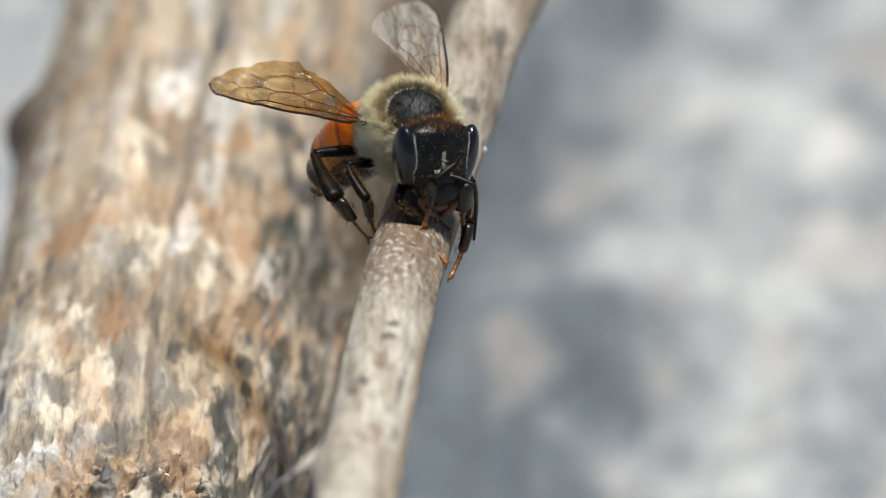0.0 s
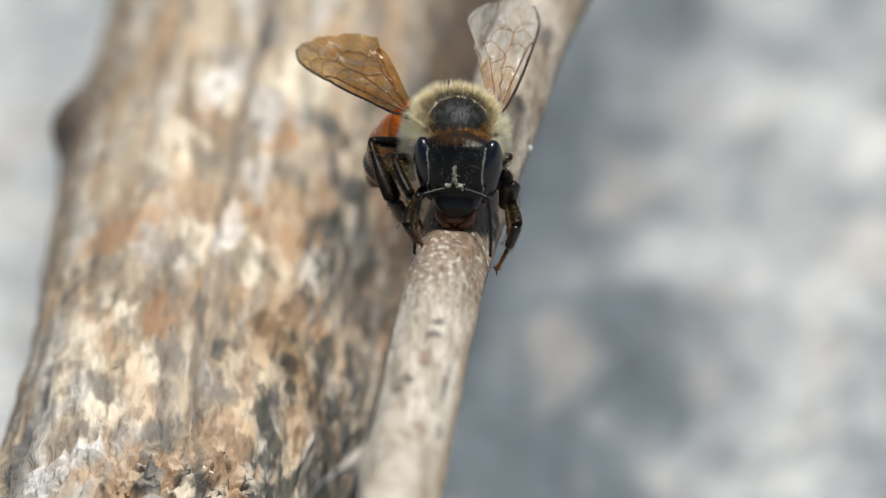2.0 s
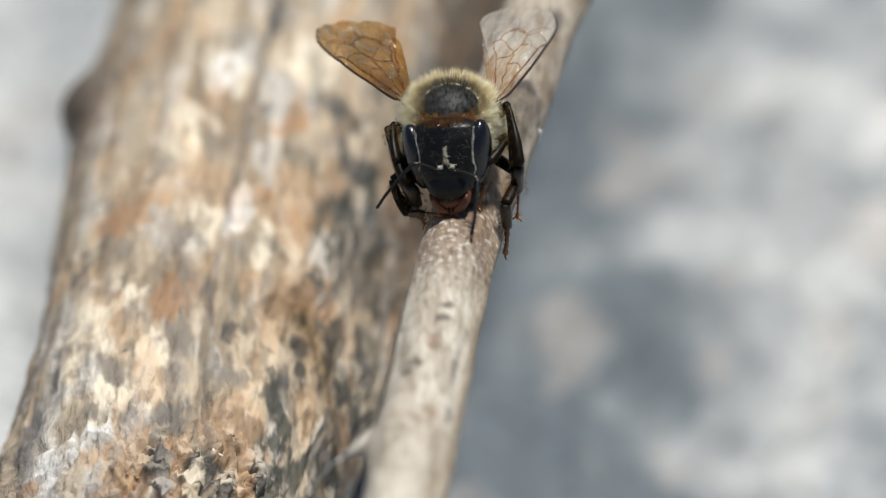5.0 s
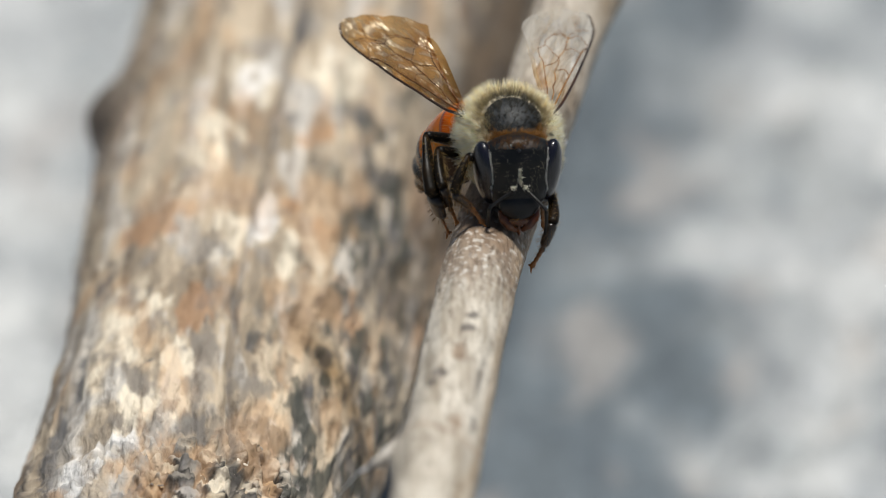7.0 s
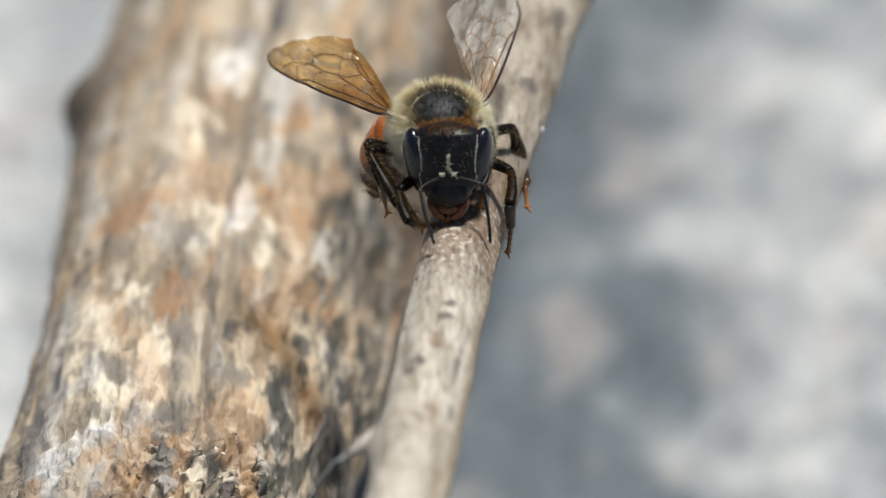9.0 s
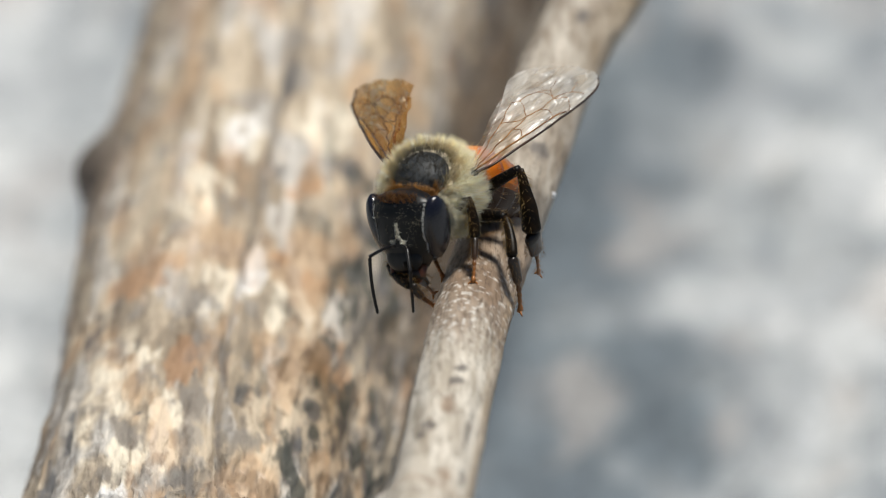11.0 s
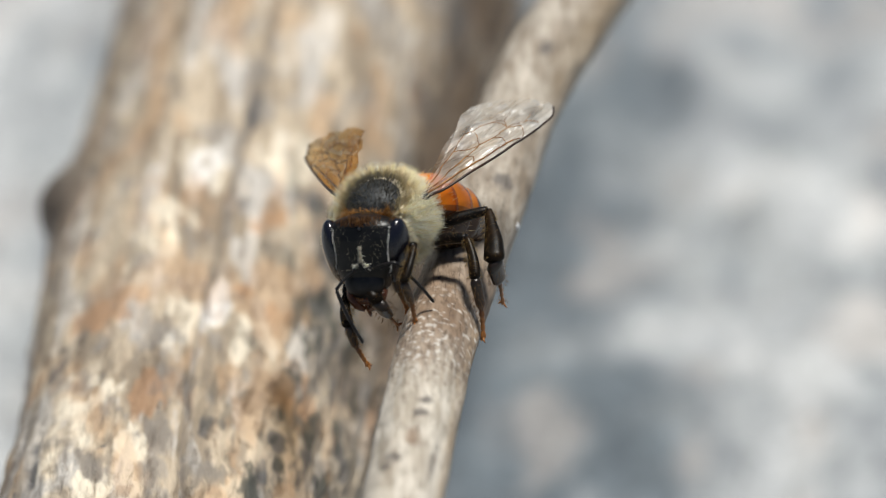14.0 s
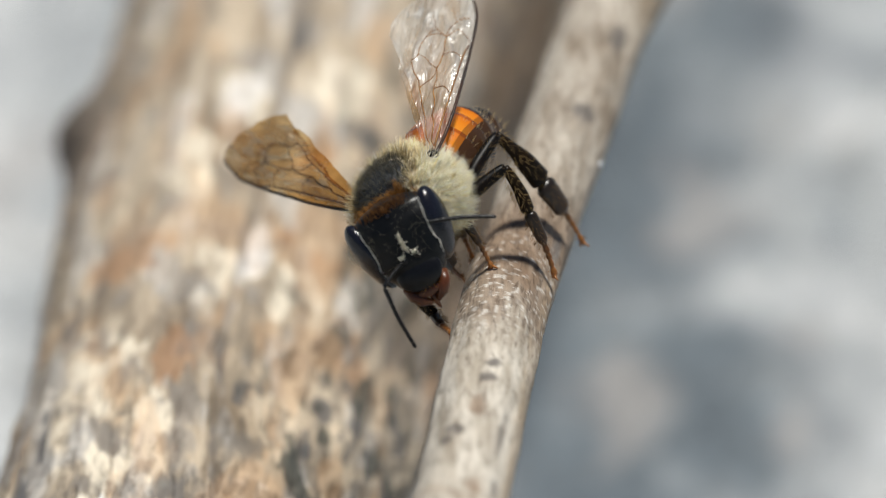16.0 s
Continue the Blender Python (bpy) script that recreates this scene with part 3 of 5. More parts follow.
def build_twig():
    along = steps([(2 / 9, 20), (8 / 9, 640), (1.0, 40)])
    twig = new("twig", sweep("twig", twig_line, along, [2 * math.pi * k / 90 for k in range(90)], twig_radius, twig_tone, M_TWIG))
    tagged(twig, "thin grey-white dry twig with rust and dark flecks", "twig")
    bm = bmesh.new()
    pts = [Vector((-2.2, -6.4, 15.6)), Vector((-3.0, -6.7, 15.4)), Vector((-3.6, -6.9, 15.1)), Vector((-4.0, -6.9, 14.9))]
    part("spur", tube(bm, pts, [0.62, 0.42, 0.24, 0.09], 14), M_TWIG_PLAIN, twig, "pale worn bud spur")
    part("fluff", ball((4.5, 20.3, 15.7), (0.16, 0.13, 0.15), seg=10), M_THREAD, twig, "tiny white fleck")
    thread = part("spider_thread", tube(bmesh.new(), [Vector((-3.9, -6.9, 14.9)), Vector((-4.5, -6.3, 14.2)), Vector((-5.3, -3.6, 11.5)), Vector((-6.6, -0.5, 7.0)), Vector((-7.6, 1.6, 5.2))], [0.08, 0.035, 0.022, 0.018, 0.03], 8), M_THREAD, None, "")
    tagged(thread, "whitish spider thread between twig and stick", "spider thread")


M_FLAKE = plain_bark("dry_bark_flake", (0.36, 0.31, 0.25), (0.66, 0.60, 0.52), True)
M_LOG_DARK = plain_bark("dark_shoot", (0.10, 0.08, 0.06), (0.22, 0.18, 0.14))
M_TWIG_PLAIN = plain_bark("pale_twig_bark", (0.48, 0.41, 0.33), (0.66, 0.62, 0.57))
M_THREAD = plain_bark("spider_silk", (0.72, 0.74, 0.77), (0.82, 0.83, 0.85))
build_stick()
build_twig()

# ---- the bee: built in millimetres, facing -y, origin in the thorax ----
def fur(name, hairs, parent, label=""):
    """Hairs: (root, tip, bend, width, colour), in mm, each a thin bent spike."""
    verts, faces, cols = [], [], []
    for root, tip, bend, wid, col in hairs:
        d = (tip - root).normalized()
        s = d.cross(Vector((0.3, 0.5, 0.81))).normalized()
        u = s.cross(d)
        k = len(verts)
        mid = root.lerp(tip, 0.55) + bend
        for c, w in ((root, wid), (mid, wid * 0.75)):
            for j in range(3):
                a = 2.0944 * j
                verts.append((c + (s * math.cos(a) + u * math.sin(a)) * w) * MM)
        verts.append(tip * MM)
        for j in range(3):
            i = (j + 1) % 3
            faces.append((k + j, k + i, k + 3 + i, k + 3 + j))
            faces.append((k + 3 + j, k + 3 + i, k + 6))
        cols += [(*col, 1.0)] * 7
    me = bpy.data.meshes.new(name)
    me.from_pydata(verts, [], faces)
    me.materials.append(M_FUR)
    me.polygons.foreach_set("use_smooth", [True] * len(me.polygons))
    at = me.color_attributes.new("tint", "FLOAT_COLOR", "POINT")
    at.data.foreach_set("color", [v for c in cols for v in c])
    ob = new(name, me)
    ob.parent = parent
    if label:
        ob["label"] = label
    return tagged(ob, kind="stuff")


def vary(col, amount, rnd):
    f = 1 + rnd.uniform(-amount, amount)
    return tuple(min(1, c * f) for c in col)


CREAM, PALE, RUST = (0.97, 0.82, 0.49), (0.99, 0.95, 0.80), (0.36, 0.17, 0.035)
bee = new("honey_bee")
tagged(bee, "honey bee with furry cream thorax and amber abdomen on the twig", "bee")


# -- thorax and its coat
def thorax_point(d):
    """Surface of the thorax along a unit way from its middle."""
    return Vector((d.x * (1.92 + 0.16 * max(0.0, -d.z)), d.y * 2.00, d.z * 1.80 + 0.10 * max(0, d.z) * (1 - d.y * d.y)))


def build_thorax():
    bm = ball((0, 0, 0), (1, 1, 1), seg=44)
    for v in bm.verts:
        p = thorax_point((v.co / MM).normalized())
        groove = 0.05 * math.exp(-((p.y - 0.95) / 0.12) ** 2) * (p.z > 0.4)
        v.co = p * (1 - groove * 0.6) * MM
    body = part("thorax", bm, M_SKIN, bee)
    part("scutum", ball((0, -0.26, 0.30), (1.66, 1.66, 1.64), seg=44), M_SCUT, body, "bare blue-black back shield")
    rnd = random.Random(5)
    hairs = []
    centre = Vector((0, -0.46, 0.888)).normalized()
    for _ in range(38000):
        d = Vector((rnd.gauss(0, 1), rnd.gauss(0, 1), rnd.gauss(0, 1))).normalized()
        root = thorax_point(d)
        a = math.degrees(d.angle(centre)) + 5 * noise.noise(root * 1.7)
        flow = Vector((rnd.gauss(0, 0.14), 0.22 + rnd.gauss(0, 0.14), rnd.gauss(0, 0.14))) + noise.noise_vector(root * 3.6) * 1.05
        wid = rnd.uniform(0.006, 0.012)
        if abs(d.x) < 0.50 + rnd.gauss(0, 0.06) and abs(d.z - 0.34 - 0.3 * d.x * d.x) < 0.11 and d.y < 0 and rnd.random() < 0.9:
            col, ln = vary(RUST, 0.45, rnd), rnd.uniform(0.35, 0.70)
            flow.y = 0.15
            flow.z += 0.5
        elif a < 47 + rnd.gauss(0, 4):
            if rnd.random() < 0.5:
                continue
            col, ln = vary((0.12, 0.11, 0.085) if a < 36 else (0.34, 0.29, 0.17), 0.6, rnd), rnd.uniform(0.15, 0.38)
            wid *= 0.7
            root = root * 1.04
        elif d.y < -0.72 and d.z < 0.35:
            if rnd.random() < 0.5:
                continue
            col, ln = vary((0.32, 0.25, 0.14), 0.3, rnd), rnd.uniform(0.25, 0.45)
        elif d.z < (-0.85 if abs(d.x) > 0.42 else -0.55):
            col, ln = vary((0.20, 0.13, 0.06), 0.3, rnd), rnd.uniform(0.3, 0.6)
        else:
            edge = min(1.0, max(0.0, (a - 44) / 11))
            pale = 0.75 if d.x * d.x > 0.3 and d.z < 0.5 else 0.45
            col = vary(blend((0.46, 0.37, 0.20), PALE if rnd.random() < pale else CREAM, edge), 0.25, rnd)
            ln = rnd.uniform(0.40, 0.88) * (0.95 + 0.2 * d.y)
        tip = root + (d + flow).normalized() * ln
        bend = Vector((rnd.gauss(0, 0.05), rnd.gauss(0, 0.05), -0.03))
        hairs.append((root * 0.985, tip, bend * ln, wid, col))
    fur("fur", hairs, body, "dense cream and rust-coloured hairs")


build_thorax()


# -- head
NECK = Vector((0, -1.70, -0.25))
head = None
W_KEYS = [(-2.2, 0.42), (-2.0, 0.66), (-1.6, 0.95), (-1.2, 1.17), (-0.7, 1.40), (0.0, 1.53), (0.45, 1.52), (0.8, 1.38), (1.0, 1.12), (1.14, 0.74), (1.2, 0.38)]
F_KEYS = [(-2.2, 0.52), (-1.7, 0.76), (-1.0, 0.86), (-0.4, 0.84), (0.3, 0.82), (0.8, 0.68), (1.05, 0.46), (1.2, 0.24)]


def head_ring(z, seg=44):
    w, f = interp(W_KEYS, z), interp(F_KEYS, z)
    ring = []
    for j in range(seg):
        a = 6.283185 * j / seg
        c, s = math.cos(a), math.sin(a)
        x = w * math.copysign(abs(c) ** 0.86, c)
        y = (-f if s > 0 else 0.55) * abs(s) ** 0.9
        ring.append(Vector((x, y - 0.75, z)))
    return ring


def face_y(x, z):
    """The front of the face at x, z."""
    w, f = interp(W_KEYS, z), interp(F_KEYS, z)
    q = min(0.999, abs(x / w))
    s = math.sqrt(1 - q ** (2 / 0.86))
    return -0.75 - f * s ** 0.9


def build_head():
    global head
    zs = [-2.2 + 3.40 * i / 34 for i in range(35)]
    head = part("head", ring_loft(bmesh.new(), [head_ring(z) for z in zs]), M_FACE, bee, "black triangular head with short grey hairs")
    head.location, head.scale = NECK * MM, (1.1, 1.1, 1.1)
    eye_space = {}
    for s in (-1, 1):
        turn = Euler((radians(4), radians(10 * s), radians(-14 * s))).to_matrix().to_4x4()
        part("eye", ball((1.24 * s, -0.68, -0.30), (0.50, 0.70, 1.36), turn, 44), M_EYE, head, "large glossy dark compound eye")
        eye_space[s] = (Matrix.Translation((1.24 * s, -0.68, -0.30)) @ turn @ Matrix.Diagonal((0.50, 0.70, 1.36, 1))).inverted()
        bm = bmesh.new()
        pts = [Vector((0.66 * s, -1.08, -1.78)), Vector((0.58 * s, -1.26, -2.10)), Vector((0.40 * s, -1.32, -2.38)), Vector((0.10 * s, -1.28, -2.58))]
        part("mandible", tube(bm, pts, [0.20, 0.23, 0.19, 0.09], 12), M_MOUTH, head, "red-brown mandible")
        part("antenna_socket", ball((0.27 * s, face_y(0.27, -0.82) + 0.01, -0.82), (0.13, 0.07, 0.13), seg=14), M_SHELL, head)
    part("clypeus", ball((0, -1.36, -1.42), (0.82, 0.29, 0.66), Matrix.Rotation(radians(-7), 4, "X"), 36), M_CLYP, head, "shiny black clypeus")
    part("labrum", ball((0, -1.34, -2.14), (0.48, 0.16, 0.22), seg=18), M_MOUTH, head, "amber upper lip")
    bm = tube(bmesh.new(), [Vector((0, -1.12, -2.2)), Vector((0, -1.14, -2.5)), Vector((0.02, -1.08, -2.75)), Vector((0.03, -1.0, -2.9))], [0.17, 0.14, 0.08, 0.05], 10)
    part("tongue", bm, M_MOUTH, head, "amber tongue")
    for x, z in ((0, 0.78), (-0.2, 0.92), (0.2, 0.92)):
        part("ocellus", ball((x, face_y(x, z), z), (0.09, 0.07, 0.09), seg=12), M_EYE, head)
    rnd = random.Random(9)
    hairs = []

    def add(x, z, ln, col, wid=0.011, lift=(0, -1, 0.1)):
        p = Vector((x, face_y(x, z) + 0.015, z))
        d = (Vector(lift) + Vector((rnd.gauss(0, 0.35), rnd.gauss(0, 0.25), rnd.gauss(0, 0.35)))).normalized()
        hairs.append((p, p + d * ln, Vector((0, 0, -0.02)), wid, col))

    for _ in range(480):
        z = rnd.uniform(-0.9, 1.0)
        x = rnd.uniform(-1, 1) * min(1.05, interp(W_KEYS, z) * 0.75)
        if noise.noise(Vector((x * 2.2, z * 2.2, 4.0))) > -0.05:
            add(x, z, rnd.uniform(0.06, 0.16), vary((0.26, 0.23, 0.17), 0.6, rnd), 0.007)
    for _ in range(300):
        add(rnd.gauss(0, 0.50), rnd.uniform(0.85, 1.12), rnd.uniform(0.2, 0.45), vary((0.20, 0.09, 0.025), 0.6, rnd), 0.009, (0, -0.35, 0.95))
    for s in (-1, 1):
        for _ in range(260):
            z = rnd.uniform(-1.20, 0.80)
            x = 0.5
            while x < 1.4 and (eye_space[s] @ Vector((x * s, face_y(x, z), z))).length > 1.0:
                x += 0.01
            if x < 1.4:
                add(s * (x - 0.02 + rnd.gauss(0, 0.010)), z, rnd.uniform(0.05, 0.12), vary((0.85, 0.84, 0.80), 0.12, rnd), 0.011, (-0.30 * s, -1, 0.3))
        for _ in range(70):
            add(s * 0.24 + rnd.gauss(0, 0.055), -0.68 + rnd.gauss(0, 0.05), rnd.uniform(0.08, 0.18), vary((0.97, 0.94, 0.84), 0.1, rnd), 0.014)
    for _ in range(120):
        z = rnd.uniform(-0.62, 0.12)
        add(rnd.gauss(0, 0.035 + 0.05 * max(0, -z - 0.3)), z, rnd.uniform(0.1, 0.2), vary((0.92, 0.88, 0.78), 0.15, rnd), 0.013)
    for _ in range(260):
        x = rnd.uniform(-0.62, 0.62)
        add(x, -1.95 + rnd.gauss(0, 0.06), rnd.uniform(0.15, 0.32), vary((0.55, 0.30, 0.08), 0.3, rnd), 0.011, (0, -0.6, -0.9))
    for _ in range(900):
        a = rnd.uniform(-0.9, math.pi + 0.9)
        p = Vector((1.62 * math.cos(a), -0.28, 1.0 * math.sin(a) - 0.05))
        d = Vector((math.cos(a), rnd.uniform(0.1, 0.6), math.sin(a))).normalized()
        hairs.append((p, p + d * rnd.uniform(0.25, 0.5), Vector((0, 0.03, 0)), 0.012, vary((0.80, 0.75, 0.60) if math.sin(a) < 0.75 else (0.40, 0.20, 0.06), 0.25, rnd)))
    fur("face_fur", hairs, head, "short pale hairs on the face")


build_head()


# -- antennae: an elbowed rod each, with ringed joints
ANT_E, ANT_T = Vector((0.95, -0.75, -0.10)), Vector((1.30, -1.30, -2.60))


def build_antenna(s):
    e, t = Vector((ANT_E.x * s, ANT_E.y, ANT_E.z)), Vector((ANT_T.x * s, ANT_T.y, ANT_T.z))
    pts, radii = [], []
    for i in range(7):
        pts.append(e * (i / 6) + Vector((0, 0, 0.05 * math.sin(i / 6 * math.pi))))
        radii.append(0.085 - 0.02 * math.sin(i / 6 * math.pi))
    for i in range(1, 34):
        f = i / 33
        pts.append(e.lerp(t, f) + Vector((0.06 * s, -0.05, 0)) * math.sin(f * math.pi))
        radii.append((0.088 if i % 3 else 0.074) * (1 - 0.15 * f) * (0.6 if i == 33 else 1))
    ob = part("antenna", tube(bmesh.new(), pts, radii, 10), M_SHELL, head, "thin black elbowed antenna")
    ob.location, ob.scale = Vector((0.28 * s, -1.5, -0.85)) * MM, (0.92, 0.92, 0.92)
    return ob


antenna_l, antenna_r = build_antenna(-1), build_antenna(1)


# -- abdomen: overlapping plates
ABD_R = [(0.0, 0.55), (0.5, 1.30), (1.3, 1.80), (2.6, 1.90), (4.0, 1.72), (5.3, 1.22), (6.3, 0.55), (6.8, 0.10)]


def abd_axis(s):
    return Vector((0, 1.50 + 0.78 * s, -0.20 - 0.052 * s * s))


def abd_ring(s, grow=0.0, seg=40):
    r, c = interp(ABD_R, s) + grow, abd_axis(s)
    slope = -0.133 * s
    up = Vector((0, -slope, 1)).normalized()
    return [c + Vector((1, 0, 0)) * r * math.cos(6.28318 * j / seg) + up * r * 0.9 * math.sin(6.28318 * j / seg) for j in range(seg)]


def plate_material(name, band, front=(0.62, 0.23, 0.018)):
    m, n, l, b = material(name, 0.2, spec=0.25)
    tc, sp = n.new("ShaderNodeTexCoord"), n.new("ShaderNodeSeparateXYZ")
    l.new(tc.outputs["UV"], sp.inputs[0])
    wob = noise_tex(n, l, coords(n, l, grey(1500)), 1, 3, 0.5)
    ad = n.new("ShaderNodeMath")
    ad.operation = "MULTIPLY_ADD"
    ad.inputs[1].default_value = 0.25
    l.new(wob, ad.inputs[0])
    l.new(sp.outputs["Y"], ad.inputs[2])
    sn = n.new("ShaderNodeMath")
    sn.operation = "SINE"
    tm = n.new("ShaderNodeMath")
    tm.operation = "MULTIPLY"
    tm.inputs[1].default_value = 6.28318
    l.new(sp.outputs["X"], tm.inputs[0])
    l.new(tm.outputs[0], sn.inputs[0])
    belly = ramp(n, l, sn.outputs[0], [(0.08, grey(1)), (0.25, grey(0))])
    c = ramp(n, l, ad.outputs[0], [(0.0, front), (min(0.98, band), (0.54, 0.14, 0.005)), (min(0.99, band + 0.10), (0.02, 0.012, 0.008) if band < 0.9 else (0.40, 0.09, 0.004)), (1.0, (0.012, 0.010, 0.009) if band < 0.9 else (0.32, 0.07, 0.004))])
    l.new(mix(n, l, belly, c, (0.045, 0.020, 0.008)), b.inputs["Base Color"])
    fine = noise_tex(n, l, coords(n, l, grey(8000)), 1, 3, 0.6)
    bump(n, l, b, fine, 0.3, 0.00003)
    return m


abdomen = None


def build_abdomen():
    cuts = [0.0, 1.05, 2.25, 3.45, 4.55, 5.55, 6.8]
    bands = [1.6, 0.97, 0.92, 0.60, 0.25, 0.10]
    global abdomen
    abdomen = part("abdomen", ring_loft(bmesh.new(), [abd_ring(s, -0.10) for s in (0.02, 0.4, 1, 2, 3, 4, 5, 6, 6.7)]), M_SHELL, bee, "amber abdomen with black bands")
    for i, (a, b) in enumerate(zip(cuts, cuts[1:])):
        bm = bmesh.new()
        end = min(6.8, b + 0.12)
        uv = bm.loops.layers.uv.new("UVMap")
        rows = []
        for k in range(9):
            f = k / 8
            s = a + (end - a) * f
            rows.append([bm.verts.new(p * MM) for p in abd_ring(s, 0.03 * f - 0.03)])
        for k in range(8):
            for j in range(40):
                face = bm.faces.new((rows[k][j], rows[k][(j + 1) % 40], rows[k + 1][(j + 1) % 40], rows[k + 1][j]))
                for lp, v in zip(face.loops, (k, k, k + 1, k + 1)):
                    lp[uv].uv = (j / 40, v / 8)
        lip = [bm.verts.new(p * MM) for p in abd_ring(end, -0.06)]
        for j in range(40):
            bm.faces.new((rows[8][j], rows[8][(j + 1) % 40], lip[(j + 1) % 40], lip[j]))
        part("tergite", bm, plate_material("banded_plate", bands[i], (0.72, 0.46, 0.16) if i == 0 else (0.62, 0.23, 0.018)), abdomen)
    rnd = random.Random(3)
    hairs = []
    for _ in range(700):
        s = abs(rnd.gauss(0, 0.55)) if rnd.random() < 0.55 else rnd.choice((2.2, 3.4, 4.5, 5.5)) + rnd.gauss(0, 0.07)
        if s > 6.4:
            continue
        a = rnd.uniform(-0.5, math.pi + 0.5)
        r, c = interp(ABD_R, s), abd_axis(s)
        d = Vector((math.cos(a), 0, math.sin(a) * 0.9))
        root = c + d * r
        tip = root + (d * 0.6 + Vector((rnd.gauss(0, 0.2), 0.9, rnd.gauss(0, 0.2)))).normalized() * rnd.uniform(0.15, 0.42)
        hairs.append((root, tip, Vector((0, 0, 0)), 0.009, vary((0.62, 0.48, 0.26), 0.3, rnd)))
    fur("fur", hairs, abdomen, "short tan hairs")


build_abdomen()


# -- wings
LEAD = [(0, 0.0), (1.2, -0.20), (3, -0.32), (5.5, -0.36), (7.2, -0.33), (8.1, -0.20), (8.6, 0.00), (8.88, 0.25), (9.0, 0.55)]
TRAIL_NARROW = [(0, 0.28), (1.5, 0.76), (3, 1.34), (4.2, 1.88), (5.0, 2.38), (5.40, 2.64), (5.70, 2.68), (6.3, 2.50), (7.2, 2.08), (8.0, 1.62), (8.6, 1.16), (8.88, 0.86), (9.0, 0.56)]
TRAIL_WIDE = [(0, 0.28), (1.5, 0.82), (3, 1.46), (4.2, 2.05), (5.0, 2.52), (5.5, 2.78), (6.2, 2.84), (7.0, 2.60), (7.8, 2.18), (8.4, 1.70), (8.8, 1.20), (9.0, 0.62)]
HLEAD = [(0.3, 0.20), (1.5, 0.62), (3, 1.24), (4.4, 1.86), (5.0, 2.10)]
HTRAIL = [(0.3, 0.48), (1.5, 1.04), (3, 1.72), (4.2, 2.18), (4.7, 2.28), (5.0, 2.24)]
VEINS = [
    ([(0, 0), (1.2, -0.18), (3, -0.30), (5.5, -0.34), (7.2, -0.31), (8.1, -0.18), (8.6, 0.02), (8.86, 0.26)], 0.082), ([(0, 0.10), (1.5, 0.08), (3.2, 0.0), (5.3, -0.12), (6.0, -0.24)], 0.058),
    ([(0, 0.14), (1.6, 0.36), (3.2, 0.62), (4.4, 0.70)], 0.042), ([(0, 0.20), (1.6, 0.72), (3.1, 1.16), (4.5, 1.78)], 0.038),
    ([(4.4, 0.70), (5.2, 0.62), (6.2, 0.70), (7.1, 0.42), (7.5, -0.05)], 0.032), ([(3.2, 0.05), (3.5, 0.35), (3.4, 0.66)], 0.028),
    ([(3.1, 1.16), (3.6, 0.95), (4.4, 0.70)], 0.028), ([(4.5, 1.78), (4.9, 1.55), (5.9, 1.45), (6.5, 1.10)], 0.03),
    ([(4.4, 0.70), (4.7, 1.10), (4.9, 1.55)], 0.027), ([(5.2, 0.62), (5.4, 0.28), (5.2, -0.10)], 0.027), ([(6.2, 0.70), (6.5, 1.10), (7.2, 1.35)], 0.027),
    ([(6.2, 0.70), (6.6, 0.35), (6.5, -0.02), (6.2, -0.26)], 0.027), ([(5.9, 1.45), (6.2, 1.05), (6.2, 0.70)], 0.026), ([(7.1, 0.42), (7.9, 0.70)], 0.022)]


def wing_lift(x, y, deep=1.0):
    """The membrane's pleats and its slight arch, in mm."""
    fan = y / (x + 1.6)
    return deep * (0.06 * math.sin(fan * 34) * min(1, x / 2) * (1 - smoothstep(4, 7, x)) + 0.02 * math.sin(y * 6.4 - x * 0.9) + 0.02 * math.sin(x * 2.9 + y * 2.7)) + 0.05 * deep * noise.noise(Vector((x * 1.6, y * 2.6, 0.0))) + 0.16 * math.sin(min(1, x / 9) * math.pi) - 0.05 * y


def piece(keys, x):
    for (a, u), (b, v) in zip(keys, keys[1:]):
        if x <= b:
            return u + (v - u) * (x - a) / (b - a)
    return keys[-1][1]


def membrane(lead, trail, s, drop):
    bm = bmesh.new()
    a, b = lead[0][0], lead[-1][0]
    rows = []
    for i in range(101):
        x = a + (b - a) * math.sin(i / 100 * math.pi / 2)
        y0, y1 = piece(lead, x), piece(trail, x)
        rows.append([])
        for j in range(31):
            y = y0 + (y1 - y0) * j / 30
            rows[-1].append(bm.verts.new(Vector((x * s, y, wing_lift(x, y, 2.2 if s < 0 else 1.4) - drop)) * MM))
    for p, q in zip(rows, rows[1:]):
        for j in range(30):
            bm.faces.new((p[j], p[j + 1], q[j + 1], q[j]))
    return bm


